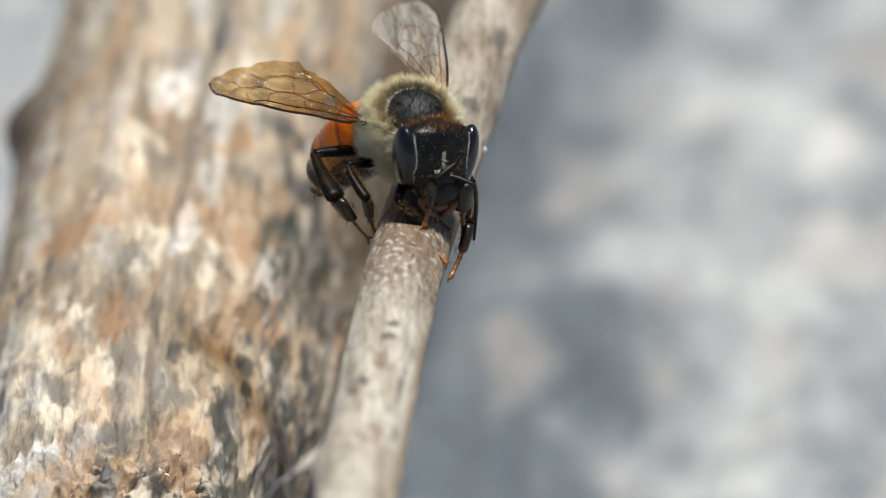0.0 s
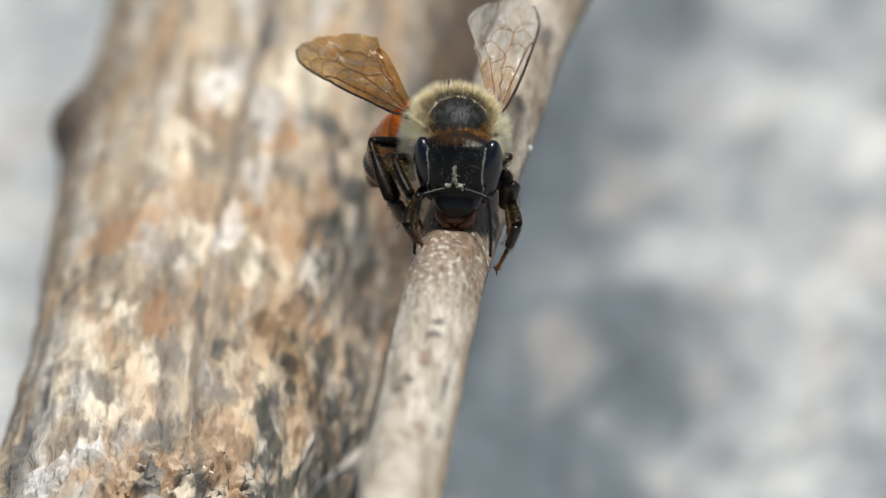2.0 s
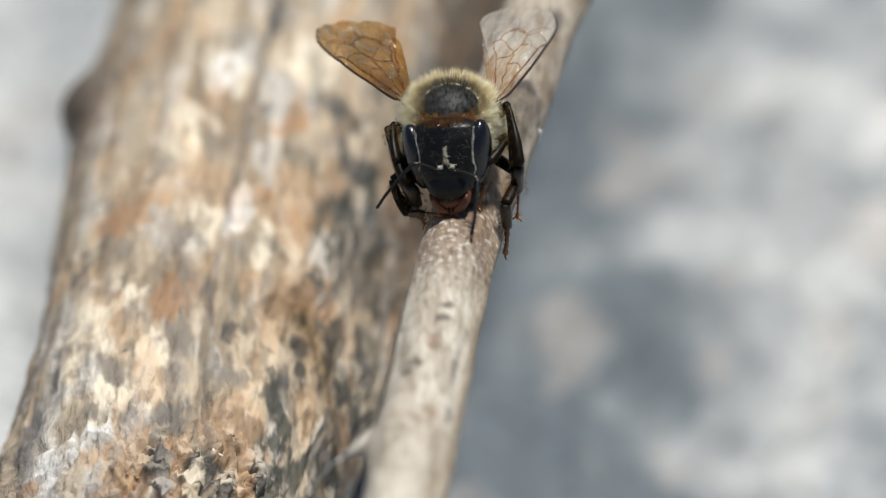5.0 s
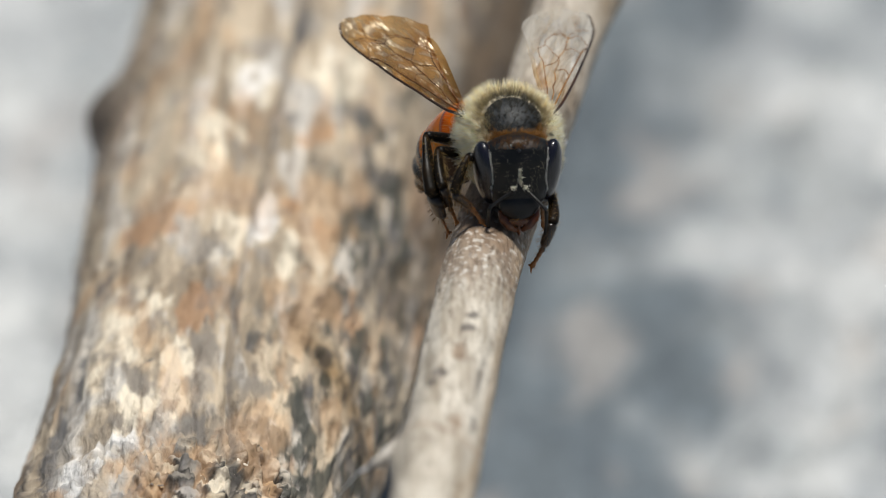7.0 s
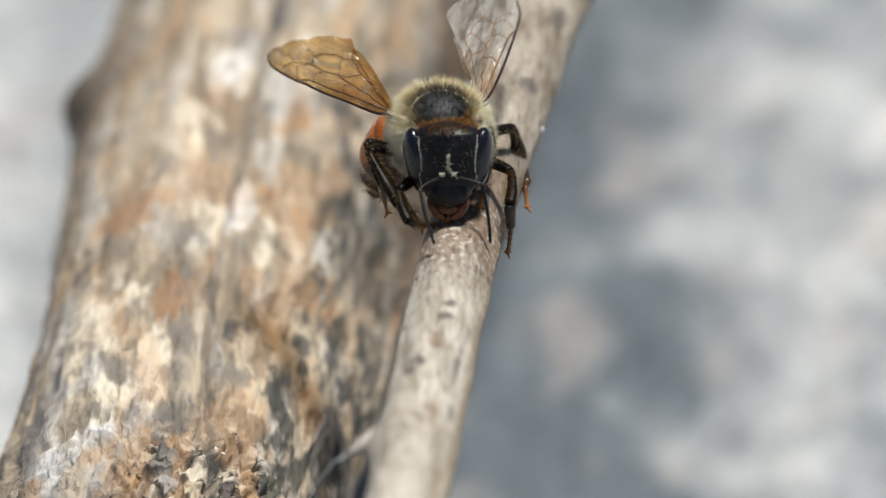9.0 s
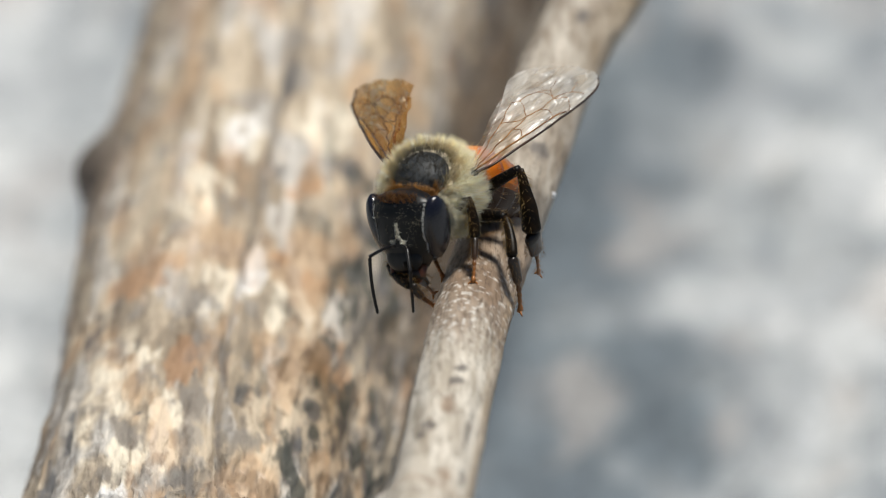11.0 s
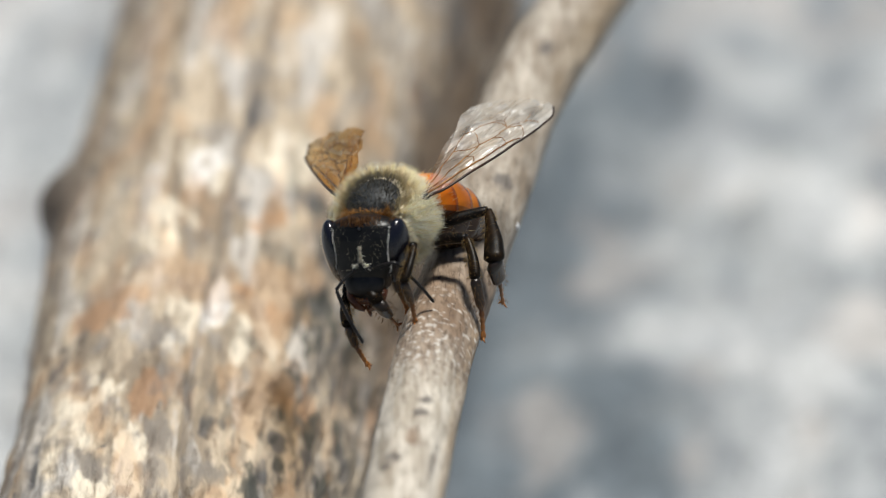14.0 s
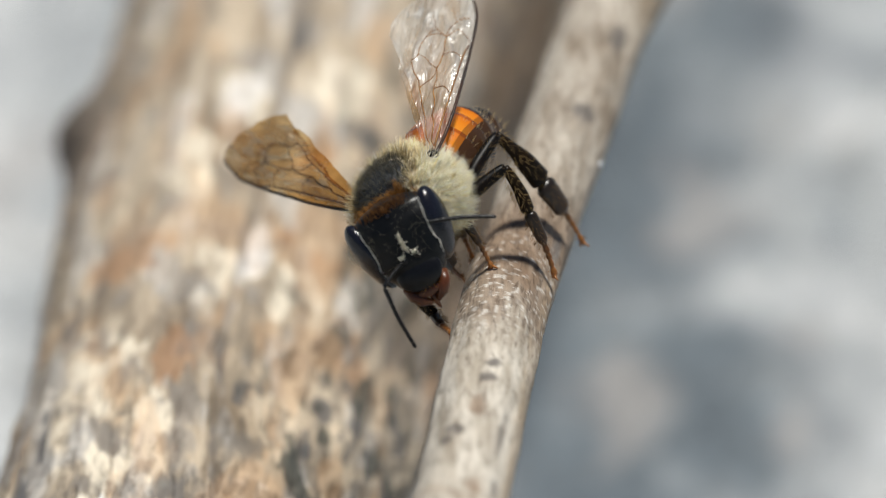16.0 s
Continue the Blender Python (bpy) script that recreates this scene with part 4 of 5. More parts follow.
def build_wing(s):
    wing = part("wing", membrane(LEAD, TRAIL_NARROW if s < 0 else TRAIL_WIDE, s, 0), M_WING[s], bee, "clear amber-brown wing with brown veins" if s < 0 else "clear wing with brown veins, its silvery shine put into the colour")
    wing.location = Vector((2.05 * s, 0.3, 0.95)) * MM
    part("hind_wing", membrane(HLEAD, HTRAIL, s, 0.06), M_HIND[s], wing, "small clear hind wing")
    for line, r in VEINS:
        pts = []
        for k in range(4 * (len(line) - 1) + 1):
            p = catmull([(x, y, 0) for x, y in line], k / 4)
            dx, dy = (0.0, 0.0) if r > 0.05 else (0.09 * noise.noise(Vector((p.x * 1.7, p.y * 1.7, 3.0))), 0.09 * noise.noise(Vector((p.x * 1.7, p.y * 1.7, 9.0))))
            pts.append(Vector(((p.x + dx) * s, p.y + dy, wing_lift(p.x + dx, p.y + dy, 2.2 if s < 0 else 1.4) + 0.004)))
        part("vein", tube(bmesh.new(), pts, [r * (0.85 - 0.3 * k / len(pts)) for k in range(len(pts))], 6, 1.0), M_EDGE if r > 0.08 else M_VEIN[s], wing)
    part("tegula", ball((0.02 * s, 0.08, 0.02), (0.20, 0.24, 0.13), seg=16), M_LEG, wing, "dark wing root")
    return wing


wing_l, wing_r = build_wing(-1), build_wing(1)


# -- legs: thigh, shin and foot, each built along -z from its joint
LEG_LEN = {"fore": (2.1, 1.8, 2.1), "mid": (2.5, 2.0, 2.8), "hind": (3.0, 2.9, 3.2)}
HIPS = {"fore": (0.75, -1.25, -1.25), "mid": (1.15, 0.40, -1.25), "hind": (1.2, 1.35, -1.0)}


def limb(length, keys, flat=1.0, bow=0.0, n=16):
    bm = bmesh.new()
    pts = [Vector((0, bow * math.sin(math.pi * i / n), -length * i / n)) for i in range(n + 1)]
    return tube(bm, pts, [interp(keys, i / n) for i in range(n + 1)], 12, flat)


def bristles(ob, length, radius, count, col, seed):
    rnd = random.Random(seed)
    hairs = []
    for _ in range(count):
        z, a = -length * rnd.uniform(0.05, 0.98), rnd.uniform(0, 6.283)
        d = Vector((math.cos(a), math.sin(a), -0.7)).normalized()
        root = Vector((math.cos(a) * radius, math.sin(a) * radius, z))
        hairs.append((root * 1.0, root + d * rnd.uniform(0.12, 0.3), Vector((0, 0, 0)), 0.008, vary(col, 0.4, rnd)))
    fur("bristles", hairs, ob)


def build_leg(kind, s):
    a, b, c = LEG_LEN[kind]
    leg = part("leg", limb(a, [(0, 0.20), (0.15, 0.26), (0.5, 0.28), (0.88, 0.24), (1, 0.19)], 0.9, -0.08), M_LEG, bee, "bristly black-brown leg with amber foot")
    if kind == "hind":
        keys, wide = [(0, 0.18), (0.2, 0.25), (0.7, 0.44), (0.93, 0.48), (1, 0.28)], 0.65
    else:
        keys, wide = [(0, 0.17), (0.25, 0.21), (0.75, 0.27), (0.94, 0.27), (1, 0.19)], 0.8
    tibia = part("tibia", limb(b, keys, wide, -0.09), M_SHIN, leg, "olive-brown shin with golden bristles")
    base = {"hind": 0.48, "mid": 0.27, "fore": 0.22}[kind]
    keys = [(0, base * 0.6), (0.06, base), (0.44, base * 0.86), (0.50, base * 0.4), (0.53, 0.10), (0.60, 0.14), (0.63, 0.085), (0.70, 0.125), (0.73, 0.08), (0.80, 0.115), (0.83, 0.075), (0.93, 0.14), (1, 0.06)]
    bm = limb(c, keys, 0.6 if kind == "hind" else 0.8, -0.1, 30)
    for x in (-1, 1):
        tube(bm, [Vector((0.06 * x, 0, -c * 0.95)), Vector((0.18 * x, 0.05, -c * 0.99)), Vector((0.22 * x, 0.0, -c * 1.03))], [0.05, 0.045, 0.02], 6)
    tarsus = part("tarsus", bm, M_FOOT[kind], leg, "amber-tipped jointed foot with claws")
    bristles(leg, a, 0.22, 170, (0.30, 0.21, 0.10), 1)
    bristles(tibia, b, 0.20 * (1.3 if kind == "hind" else 1), 250, (0.36, 0.25, 0.10), 2)
    bristles(tarsus, c * 0.5, base * 0.75, 120, (0.22, 0.13, 0.05), 3)
    bristles(tarsus, c, 0.08, 60, (0.26, 0.14, 0.05), 4)
    return leg, tibia, tarsus


LEGS = {(kind, s): build_leg(kind, s) for kind in ("fore", "mid", "hind") for s in (-1, 1)}

cam.data.dof.use_dof = True
cam.data.dof.focus_object = bee
cam.data.dof.aperture_fstop = 38

# ---- motion ----
# Where each foot stands (mm), the way from it up the foot, and the way to which the knee points, by time
GAIT = {}


def gait(kind, s, t, foot, lift, pole):
    GAIT.setdefault((kind, s), []).append((t, (*foot, *lift, *pole)))


gait("mid", 1, 0, (2.87, 10.38, 14.57), (0.32, 0.75, 0.58), (0.92, 0.38, 0.12))
gait("mid", 1, 1, (2.83, 11.16, 14.23), (0.18, 0.04, 0.98), (0.97, 0.23, 0.1))
gait("mid", 1, 2.5, (2.98, 10.9, 14.78), (0.39, -0.35, 0.86), (0.95, 0.3, -0.05))
gait("mid", 1, 5.5, (2.91, 10.43, 14.77), (-0.09, -0.08, 0.99), (0.95, 0.1, 0.25))
gait("mid", 1, 6.5, (2.94, 10.14, 14.83), (0.4, -0.23, 0.89), (0.99, 0.17, -0.02))
gait("mid", 1, 9, (2.92, 10.04, 15.01), (0.02, -0.17, 0.99), (0.85, 0.4, 0.35))
gait("mid", 1, 9.5, (2.87, 9.87, 15.21), (-0.26, -0.2, 0.94), (0.67, 0.06, 0.74))
gait("mid", 1, 12, (3.05, 9.96, 15.52), (-0.05, 0.16, 0.99), (0.47, 0.44, 0.77))
gait("mid", 1, 12.5, (3, 10.31, 15.21), (-0.05, 0.31, 0.95), (0.6, 0.49, 0.64))
gait("mid", 1, 14.5, (2.9, 10.17, 15.54), (-0.16, 0.26, 0.95), (0.45, 0.49, 0.75))
gait("mid", 1, 15, (2.88, 9.77, 15.91), (-0.35, 0.16, 0.92), (0.22, 0.44, 0.87))
gait("mid", 1, 15.5, (2.59, 9.05, 16.46), (-0.38, 0.1, 0.92), (0.02, 0.32, 0.95))
gait("mid", 1, 16, (2.73, 9.63, 16.5), (-0.37, 0.17, 0.91), (0.06, 0.35, 0.94))
gait("hind", 1, 0, (3.54, 12.49, 15.53), (0.01, -0.24, 0.97), (-0.75, 0.5, 0.3))
gait("hind", 1, 0.6, (3.54, 12.49, 15.53), (0.01, -0.24, 0.97), (-0.75, 0.5, 0.3))
gait("hind", 1, 1, (3.54, 12.49, 15.53), (0.01, -0.24, 0.97), (0.7, 0.27, 0.66))
gait("hind", 1, 2.2, (3.54, 12.49, 15.53), (0.01, -0.24, 0.97), (-0.75, 0.5, 0.3))
gait("hind", 1, 3.4, (3.54, 12.49, 15.53), (0.01, -0.24, 0.97), (-0.75, 0.5, 0.3))
gait("hind", 1, 5.5, (3.45, 12.1, 15.71), (-0.01, -0.28, 0.96), (0.31, 0.2, 0.93))
gait("hind", 1, 6.2, (3.54, 12.49, 15.53), (0.01, -0.24, 0.97), (-0.75, 0.5, 0.3))
gait("hind", 1, 7.7, (3.54, 12.49, 15.53), (0.01, -0.24, 0.97), (-0.75, 0.5, 0.3))
gait("hind", 1, 9, (3.84, 13.87, 15.18), (-0.11, 0.99, 0.07), (0.56, 0.31, 0.77))
gait("hind", 1, 9.5, (3.58, 12.99, 15.43), (-0.13, -0.24, 0.96), (0.07, -0.07, 1))
gait("hind", 1, 12, (3.97, 13.71, 15.34), (-0.08, -0.57, 0.82), (0.43, 0.36, 0.83))
gait("hind", 1, 12.5, (3.87, 13.46, 15.41), (-0.07, -0.43, 0.9), (0.54, 0.58, 0.61))
gait("hind", 1, 14.5, (3.8, 13.29, 15.57), (-0.15, -0.41, 0.9), (0.48, 0.79, 0.38))
gait("hind", 1, 15, (3.85, 13.64, 15.28), (-0.21, -0.29, 0.93), (0.27, -0.04, 0.96))
gait("hind", 1, 15.5, (3.58, 12.29, 16), (-0.43, -0.14, 0.89), (-0.07, 0.39, 0.92))
gait("hind", 1, 16, (3.87, 13.02, 16.07), (-0.51, -0.03, 0.86), (-0.12, 0.43, 0.9))
gait("fore", 1, 0, (1.7, 10.5, 17.1), (0.2, 0.3, 0.93), (0.8, 0.2, 0.5))
gait("fore", 1, 2.0, (1.7, 10.5, 17.1), (0.2, 0.3, 0.93), (0.8, 0.2, 0.5))
gait("fore", 1, 2.5, (2.69, 8.88, 16.17), (0.51, -0.14, 0.85), (0.54, -0.07, 0.84))
gait("fore", 1, 3.4, (1.7, 10.5, 17.1), (0.2, 0.3, 0.93), (0.8, 0.2, 0.5))
gait("fore", 1, 9.6, (1.7, 10.5, 17.1), (0.2, 0.3, 0.93), (0.8, 0.2, 0.5))
gait("fore", 1, 12.5, (0.04, 8.18, 17.28), (-0.16, 0.96, 0.21), (0.47, -0.29, 0.83))
gait("fore", 1, 14.5, (-0.11, 9.43, 16.76), (-0.2, -0.29, 0.94), (0.51, 0.2, 0.83))
gait("fore", 1, 15, (0.37, 8.59, 17.13), (-0.79, -0.12, 0.6), (0, -0.07, 1))
gait("fore", 1, 15.5, (0.49, 8.51, 17.13), (-0.55, -0.33, 0.77), (-0.38, 0.69, 0.62))
gait("fore", 1, 16, (0.33, 9.15, 17.16), (-0.45, -0.01, 0.89), (-0.28, 0.48, 0.83))
gait("fore", -1, 0, (2.78, 9.17, 15.99), (-0.46, 0.8, 0.37), (-0.78, -0.48, 0.39))
gait("fore", -1, 0.9, (-0.28, 9.47, 16.77), (-0.52, -0.71, 0.47), (-0.93, 0.18, 0.32))
gait("fore", -1, 2.0, (-0.28, 9.47, 16.77), (-0.52, -0.71, 0.47), (-0.93, 0.18, 0.32))
gait("fore", -1, 2.5, (1.38, 9.92, 17.17), (-0.65, -0.15, 0.74), (0.13, -0.02, 0.99))
gait("fore", -1, 5.5, (0.01, 10.05, 17.03), (-0.62, 0.65, -0.44), (-0.86, -0.26, 0.44))
gait("fore", -1, 6.5, (1.16, 10.08, 17.28), (-0.61, 0.06, 0.79), (0.14, 0.17, 0.97))
gait("fore", -1, 9, (-0.28, 9.47, 16.77), (-0.52, -0.71, 0.47), (-0.93, 0.18, 0.32))
gait("fore", -1, 12.5, (-1.04, 10.28, 14.86), (-0.44, -0.14, 0.89), (-0.49, 0.45, -0.75))
gait("fore", -1, 15, (-2.75, 7.65, 15.02), (-0.42, 0.37, 0.83), (-0.86, -0.31, 0.4))
gait("fore", -1, 16, (-1.16, 7.26, 15.38), (-0.33, 0.94, -0.13), (-0.84, 0.54, -0.07))
gait("mid", -1, 1, (-0.36, 12.44, 15.58), (-0.13, -0.42, 0.9), (-0.85, 0.14, 0.51))
gait("mid", -1, 2.5, (-0.18, 11.52, 16.31), (-0.23, -0.41, 0.88), (-0.51, 0.49, 0.71))
gait("mid", -1, 4.6, (-0.18, 11.52, 16.31), (-0.23, -0.41, 0.88), (-0.51, 0.49, 0.71))
gait("mid", -1, 5.5, (-2.42, 12.13, 16.22), (-0.2, 0.13, 0.97), (-0.25, 0.5, 0.83))
gait("mid", -1, 6.1, (-0.3, 11.6, 16.2), (-0.23, -0.41, 0.88), (-0.51, 0.49, 0.71))
gait("mid", -1, 8.1, (-0.2, 11.4, 16.3), (-0.23, -0.41, 0.88), (-0.6, 0.4, 0.71))
gait("mid", -1, 8.6, (-2.37, 12.65, 15.56), (-0.06, -0.54, 0.84), (-0.56, 0.32, 0.77))
gait("mid", -1, 9.4, (-2.37, 12.65, 15.56), (-0.06, -0.54, 0.84), (-0.56, 0.32, 0.77))
gait("mid", -1, 10.2, (-0.4, 11.8, 16.1), (-0.23, -0.41, 0.88), (-0.6, 0.4, 0.71))
gait("hind", -1, 0, (-0.64, 12.73, 15.23), (-0.44, -0.33, 0.83), (-0.87, 0.38, 0.31))
gait("hind", -1, 1, (-0.5, 13.05, 14.86), (-0.36, -0.35, 0.87), (-0.6, 0.07, 0.8))
gait("hind", -1, 2.5, (-0.55, 12.58, 15.14), (-0.29, -0.39, 0.87), (-0.66, 0.37, 0.65))
gait("hind", -1, 5.5, (-0.63, 12.06, 15.39), (-0.19, -0.44, 0.88), (-0.66, 0.08, 0.75))
gait("hind", -1, 6.5, (-0.62, 12.15, 15.5), (-0.18, -0.43, 0.88), (-0.55, 0.2, 0.81))
gait("hind", -1, 9, (-0.78, 11.59, 15.38), (-0.28, -0.63, 0.72), (-0.75, -0.05, 0.66))


def toward(way, pole):
    """A turn whose -z lies along way, with y away from the pole."""
    z = -way.normalized()
    x = z.cross(pole).normalized()
    return Matrix((x, z.cross(x), z)).transposed().to_4x4()


def leg_rows(kind, s, times, mats):
    """Poses of thigh (in the bee), shin and foot (in the thigh) that keep the foot at its place."""
    a, b, c = (v * MM for v in LEG_LEN[kind])
    hip = Vector((HIPS[kind][0] * s, HIPS[kind][1], HIPS[kind][2])) * MM
    out = [], [], []
    for t, m in zip(times, mats):
        now = [piecewise([(k, v[i]) for k, v in GAIT[kind, s]], t) for i in range(9)]
        inv3 = m.to_3x3().inverted()
        foot = m.inverted() @ (Vector(now[:3]) * MM)
        ankle = foot + (inv3 @ Vector(now[3:6])).normalized() * c
        pole = inv3 @ Vector(now[6:])
        way = ankle - hip
        d = max(abs(a - b) * 1.1, min(way.length, (a + b) * 0.985))
        way = way.normalized()
        ankle = hip + way * d
        along = (a * a - b * b + d * d) / (2 * d)
        high = math.sqrt(max(1e-12, a * a - along * along))
        pole = (pole - way * pole.dot(way)).normalized()
        knee = hip + way * along + pole * high
        thigh = Matrix.Translation(hip) @ toward(knee - hip, pole)
        shin = Matrix.Translation(knee) @ toward(ankle - knee, pole)
        toe = Matrix.Translation(ankle) @ toward(foot - ankle, pole)
        inv = thigh.inverted()
        for rows, q in zip(out, (thigh, inv @ shin, inv @ toe)):
            rows.append((t, q))
    return out


# The abdomen swings on its waist: time, turn aside and dip in degrees
SWING = [(0, 40, -14), (1.0, 44, -18), (1.5, 36, -18), (2.0, 44, -18), (2.5, 42, -8), (3.0, 42, -10), (5.5, 16, -18), (6.0, 18, -22), (6.5, 46, -26), (7.0, 46, -22), (7.5, 40, -18), (8.5, 22, -16), (9.0, 36, -18), (9.5, 0, -18), (12.0, -24, -10), (14.5, -24, -8), (15.0, -8, -10), (15.5, -12, 22), (16.0, -12, 22)]


def motions():
    walk(bee, [
        (0, pose(0.00123, 0.01471, 0.01971, -8.5, -4.7, 28.7)),
        (0.5, pose(0.00119, 0.01460, 0.01963, -9.9, -0.1, 18.8)),
        (1, pose(0.00125, 0.01489, 0.01956, -10.0, 3.8, 7.8)),
        (1.5, pose(0.00091, 0.01535, 0.01960, -5.3, -3.7, -4.9)),
        (2, pose(0.00114, 0.01392, 0.01966, -5.6, 2.5, 7.7)),
        (2.5, pose(0.00206, 0.01284, 0.01969, -3.3, 0.5, 26.9)),
        (3, pose(0.00207, 0.01272, 0.01952, -2.5, 0.2, 24.3)),
        (5.5, pose(0.00039, 0.01444, 0.01955, -8.9, -2.9, -13.0)),
        (6, pose(0.00234, 0.01504, 0.01972, 1.6, 12.3, -19.4)),
        (6.5, pose(0.00267, 0.01255, 0.01971, 8.2, 9.5, 16.0)),
        (7, pose(0.00193, 0.01326, 0.01970, -3.9, 3.7, 10.8)),
        (7.5, pose(0.00157, 0.01397, 0.01965, -7.0, 5.1, 6.8)),
        (8, pose(0.00084, 0.01436, 0.01963, -9.5, -0.5, -1.0)),
        (8.5, pose(0.00034, 0.01375, 0.01959, -6.3, -5.5, -8.3)),
        (9, pose(-0.00004, 0.01270, 0.01965, -12.2, -2.5, 10.5)),
        (9.5, pose(-0.00047, 0.01352, 0.01968, -3.9, -9.5, -13.5)),
        (12, pose(-0.00099, 0.01301, 0.01966, -1.7, -4.4, -25.5)),
        (12.5, pose(-0.00097, 0.01380, 0.01974, -6.8, -6.2, -27.5)),
        (13, pose(-0.00080, 0.01457, 0.01967, -16.3, -7.8, -20.1)),
        (13.5, pose(-0.00128, 0.01374, 0.01969, -11.1, -10.5, -24.9)),
        (14, pose(-0.00144, 0.01358, 0.01965, -5.4, -10.6, -21.3)),
        (14.5, pose(-0.00172, 0.01335, 0.01967, -5.3, -8.8, -28.5)),
        (15, pose(-0.00299, 0.01177, 0.01993, 12.6, -8.1, -57.1)),
        (15.5, pose(-0.00322, 0.00818, 0.01958, 3.3, -45.0, -19.6)),
        (16, pose(-0.00278, 0.00940, 0.01972, -5.6, -42.9, -14.4)),
    ])
    walk(head, [
        (0, pose(0.00000, -0.00170, -0.00025, -6.7, 14.0, -9.3)),
        (0.5, pose(0.00000, -0.00170, -0.00025, -5.4, 3.4, -15.4)),
        (1, pose(0.00000, -0.00170, -0.00025, -7.6, 1.7, -16.6)),
        (1.5, pose(0.00000, -0.00170, -0.00025, -12.5, 0.8, -3.9)),
        (2, pose(0.00000, -0.00170, -0.00025, -6.2, -1.9, -16.3)),
        (2.5, pose(0.00000, -0.00170, -0.00025, -1.5, -4.3, -0.4)),
        (3, pose(0.00000, -0.00170, -0.00025, -5.2, -3.6, -8.1)),
        (5.5, pose(0.00000, -0.00170, -0.00025, -12.7, -5.5, 2.9)),
        (6, pose(0.00000, -0.00170, -0.00025, -14.6, -12.6, 6.5)),
        (6.5, pose(0.00000, -0.00170, -0.00025, -11.9, -4.5, -1.6)),
        (7, pose(0.00000, -0.00170, -0.00025, -5.7, -2.6, -4.8)),
        (7.5, pose(0.00000, -0.00170, -0.00025, -2.2, -2.1, -8.3)),
        (8, pose(0.00000, -0.00170, -0.00025, -12.3, 1.3, -1.6)),
        (8.5, pose(0.00000, -0.00170, -0.00025, -9.9, 5.5, 2.5)),
        (9, pose(0.00000, -0.00170, -0.00025, -4.3, 4.4, -8.7)),
        (9.5, pose(0.00000, -0.00170, -0.00025, -9.2, 1.0, -7.5)),
        (12, pose(0.00000, -0.00170, -0.00025, -3.5, -7.5, -3.2)),
        (12.5, pose(0.00000, -0.00170, -0.00025, -4.0, 0.3, -0.7)),
        (13, pose(0.00000, -0.00170, -0.00025, 0.6, 6.5, -1.3)),
        (13.5, pose(0.00000, -0.00170, -0.00025, -7.3, 0.8, -5.3)),
        (14, pose(0.00000, -0.00170, -0.00025, -6.0, 1.4, 8.8)),
        (14.5, pose(0.00000, -0.00170, -0.00025, 1.8, -4.2, 1.1)),
        (15, pose(0.00000, -0.00170, -0.00025, -7.9, -5.1, 15.0)),
        (15.5, pose(0.00000, -0.00170, -0.00025, 4.9, 14.5, 16.3)),
        (16, pose(0.00000, -0.00170, -0.00025, 1.8, 10.0, 22.2)),
    ])
    walk(wing_l, [
        (0, pose(-0.00205, 0.00030, 0.00095, 20.7, 3.0, -64.9)),
        (0.5, pose(-0.00205, 0.00030, 0.00095, 21.7, 4.7, -62.7)),
        (1, pose(-0.00205, 0.00030, 0.00095, 32.9, 2.2, -63.6)),
        (1.5, pose(-0.00205, 0.00030, 0.00095, 23.3, -0.5, -54.8)),
        (2, pose(-0.00205, 0.00030, 0.00095, 34.2, -0.3, -61.9)),
        (2.5, pose(-0.00205, 0.00030, 0.00095, 24.2, 3.3, -65.1)),
        (3, pose(-0.00205, 0.00030, 0.00095, 15.2, 7.5, -63.7)),
        (5.5, pose(-0.00205, 0.00030, 0.00095, 33.3, 0.7, -53.7)),
        (6, pose(-0.00205, 0.00030, 0.00095, 51.7, -11.7, -53.6)),
        (6.5, pose(-0.00205, 0.00030, 0.00095, 59.3, 1.4, -63.4)),
        (7, pose(-0.00205, 0.00030, 0.00095, 29.0, 7.0, -60.6)),
        (7.5, pose(-0.00205, 0.00030, 0.00095, 43.9, 0.6, -64.5)),
        (8, pose(-0.00205, 0.00030, 0.00095, 19.4, 3.8, -57.0)),
        (8.5, pose(-0.00205, 0.00030, 0.00095, 27.2, 3.6, -50.0)),
        (9, pose(-0.00205, 0.00030, 0.00095, 33.2, 7.0, -59.9)),
        (9.5, pose(-0.00205, 0.00030, 0.00095, 32.4, -0.3, -53.4)),
        (12, pose(-0.00205, 0.00030, 0.00095, 29.1, -1.1, -57.0)),
        (12.5, pose(-0.00205, 0.00030, 0.00095, 32.9, -5.1, -56.8)),
        (13, pose(-0.00205, 0.00030, 0.00095, 32.2, -1.5, -59.2)),
        (13.5, pose(-0.00205, 0.00030, 0.00095, 35.4, -2.4, -57.2)),
        (14, pose(-0.00205, 0.00030, 0.00095, 29.3, -3.0, -56.3)),
        (14.5, pose(-0.00205, 0.00030, 0.00095, 35.7, -3.4, -55.4)),
        (15, pose(-0.00205, 0.00030, 0.00095, 58.3, -13.2, -41.5)),
        (15.5, pose(-0.00205, 0.00030, 0.00095, 21.3, 14.1, -20.7)),
        (16, pose(-0.00205, 0.00030, 0.00095, 46.2, 25.7, -38.7)),
    ])
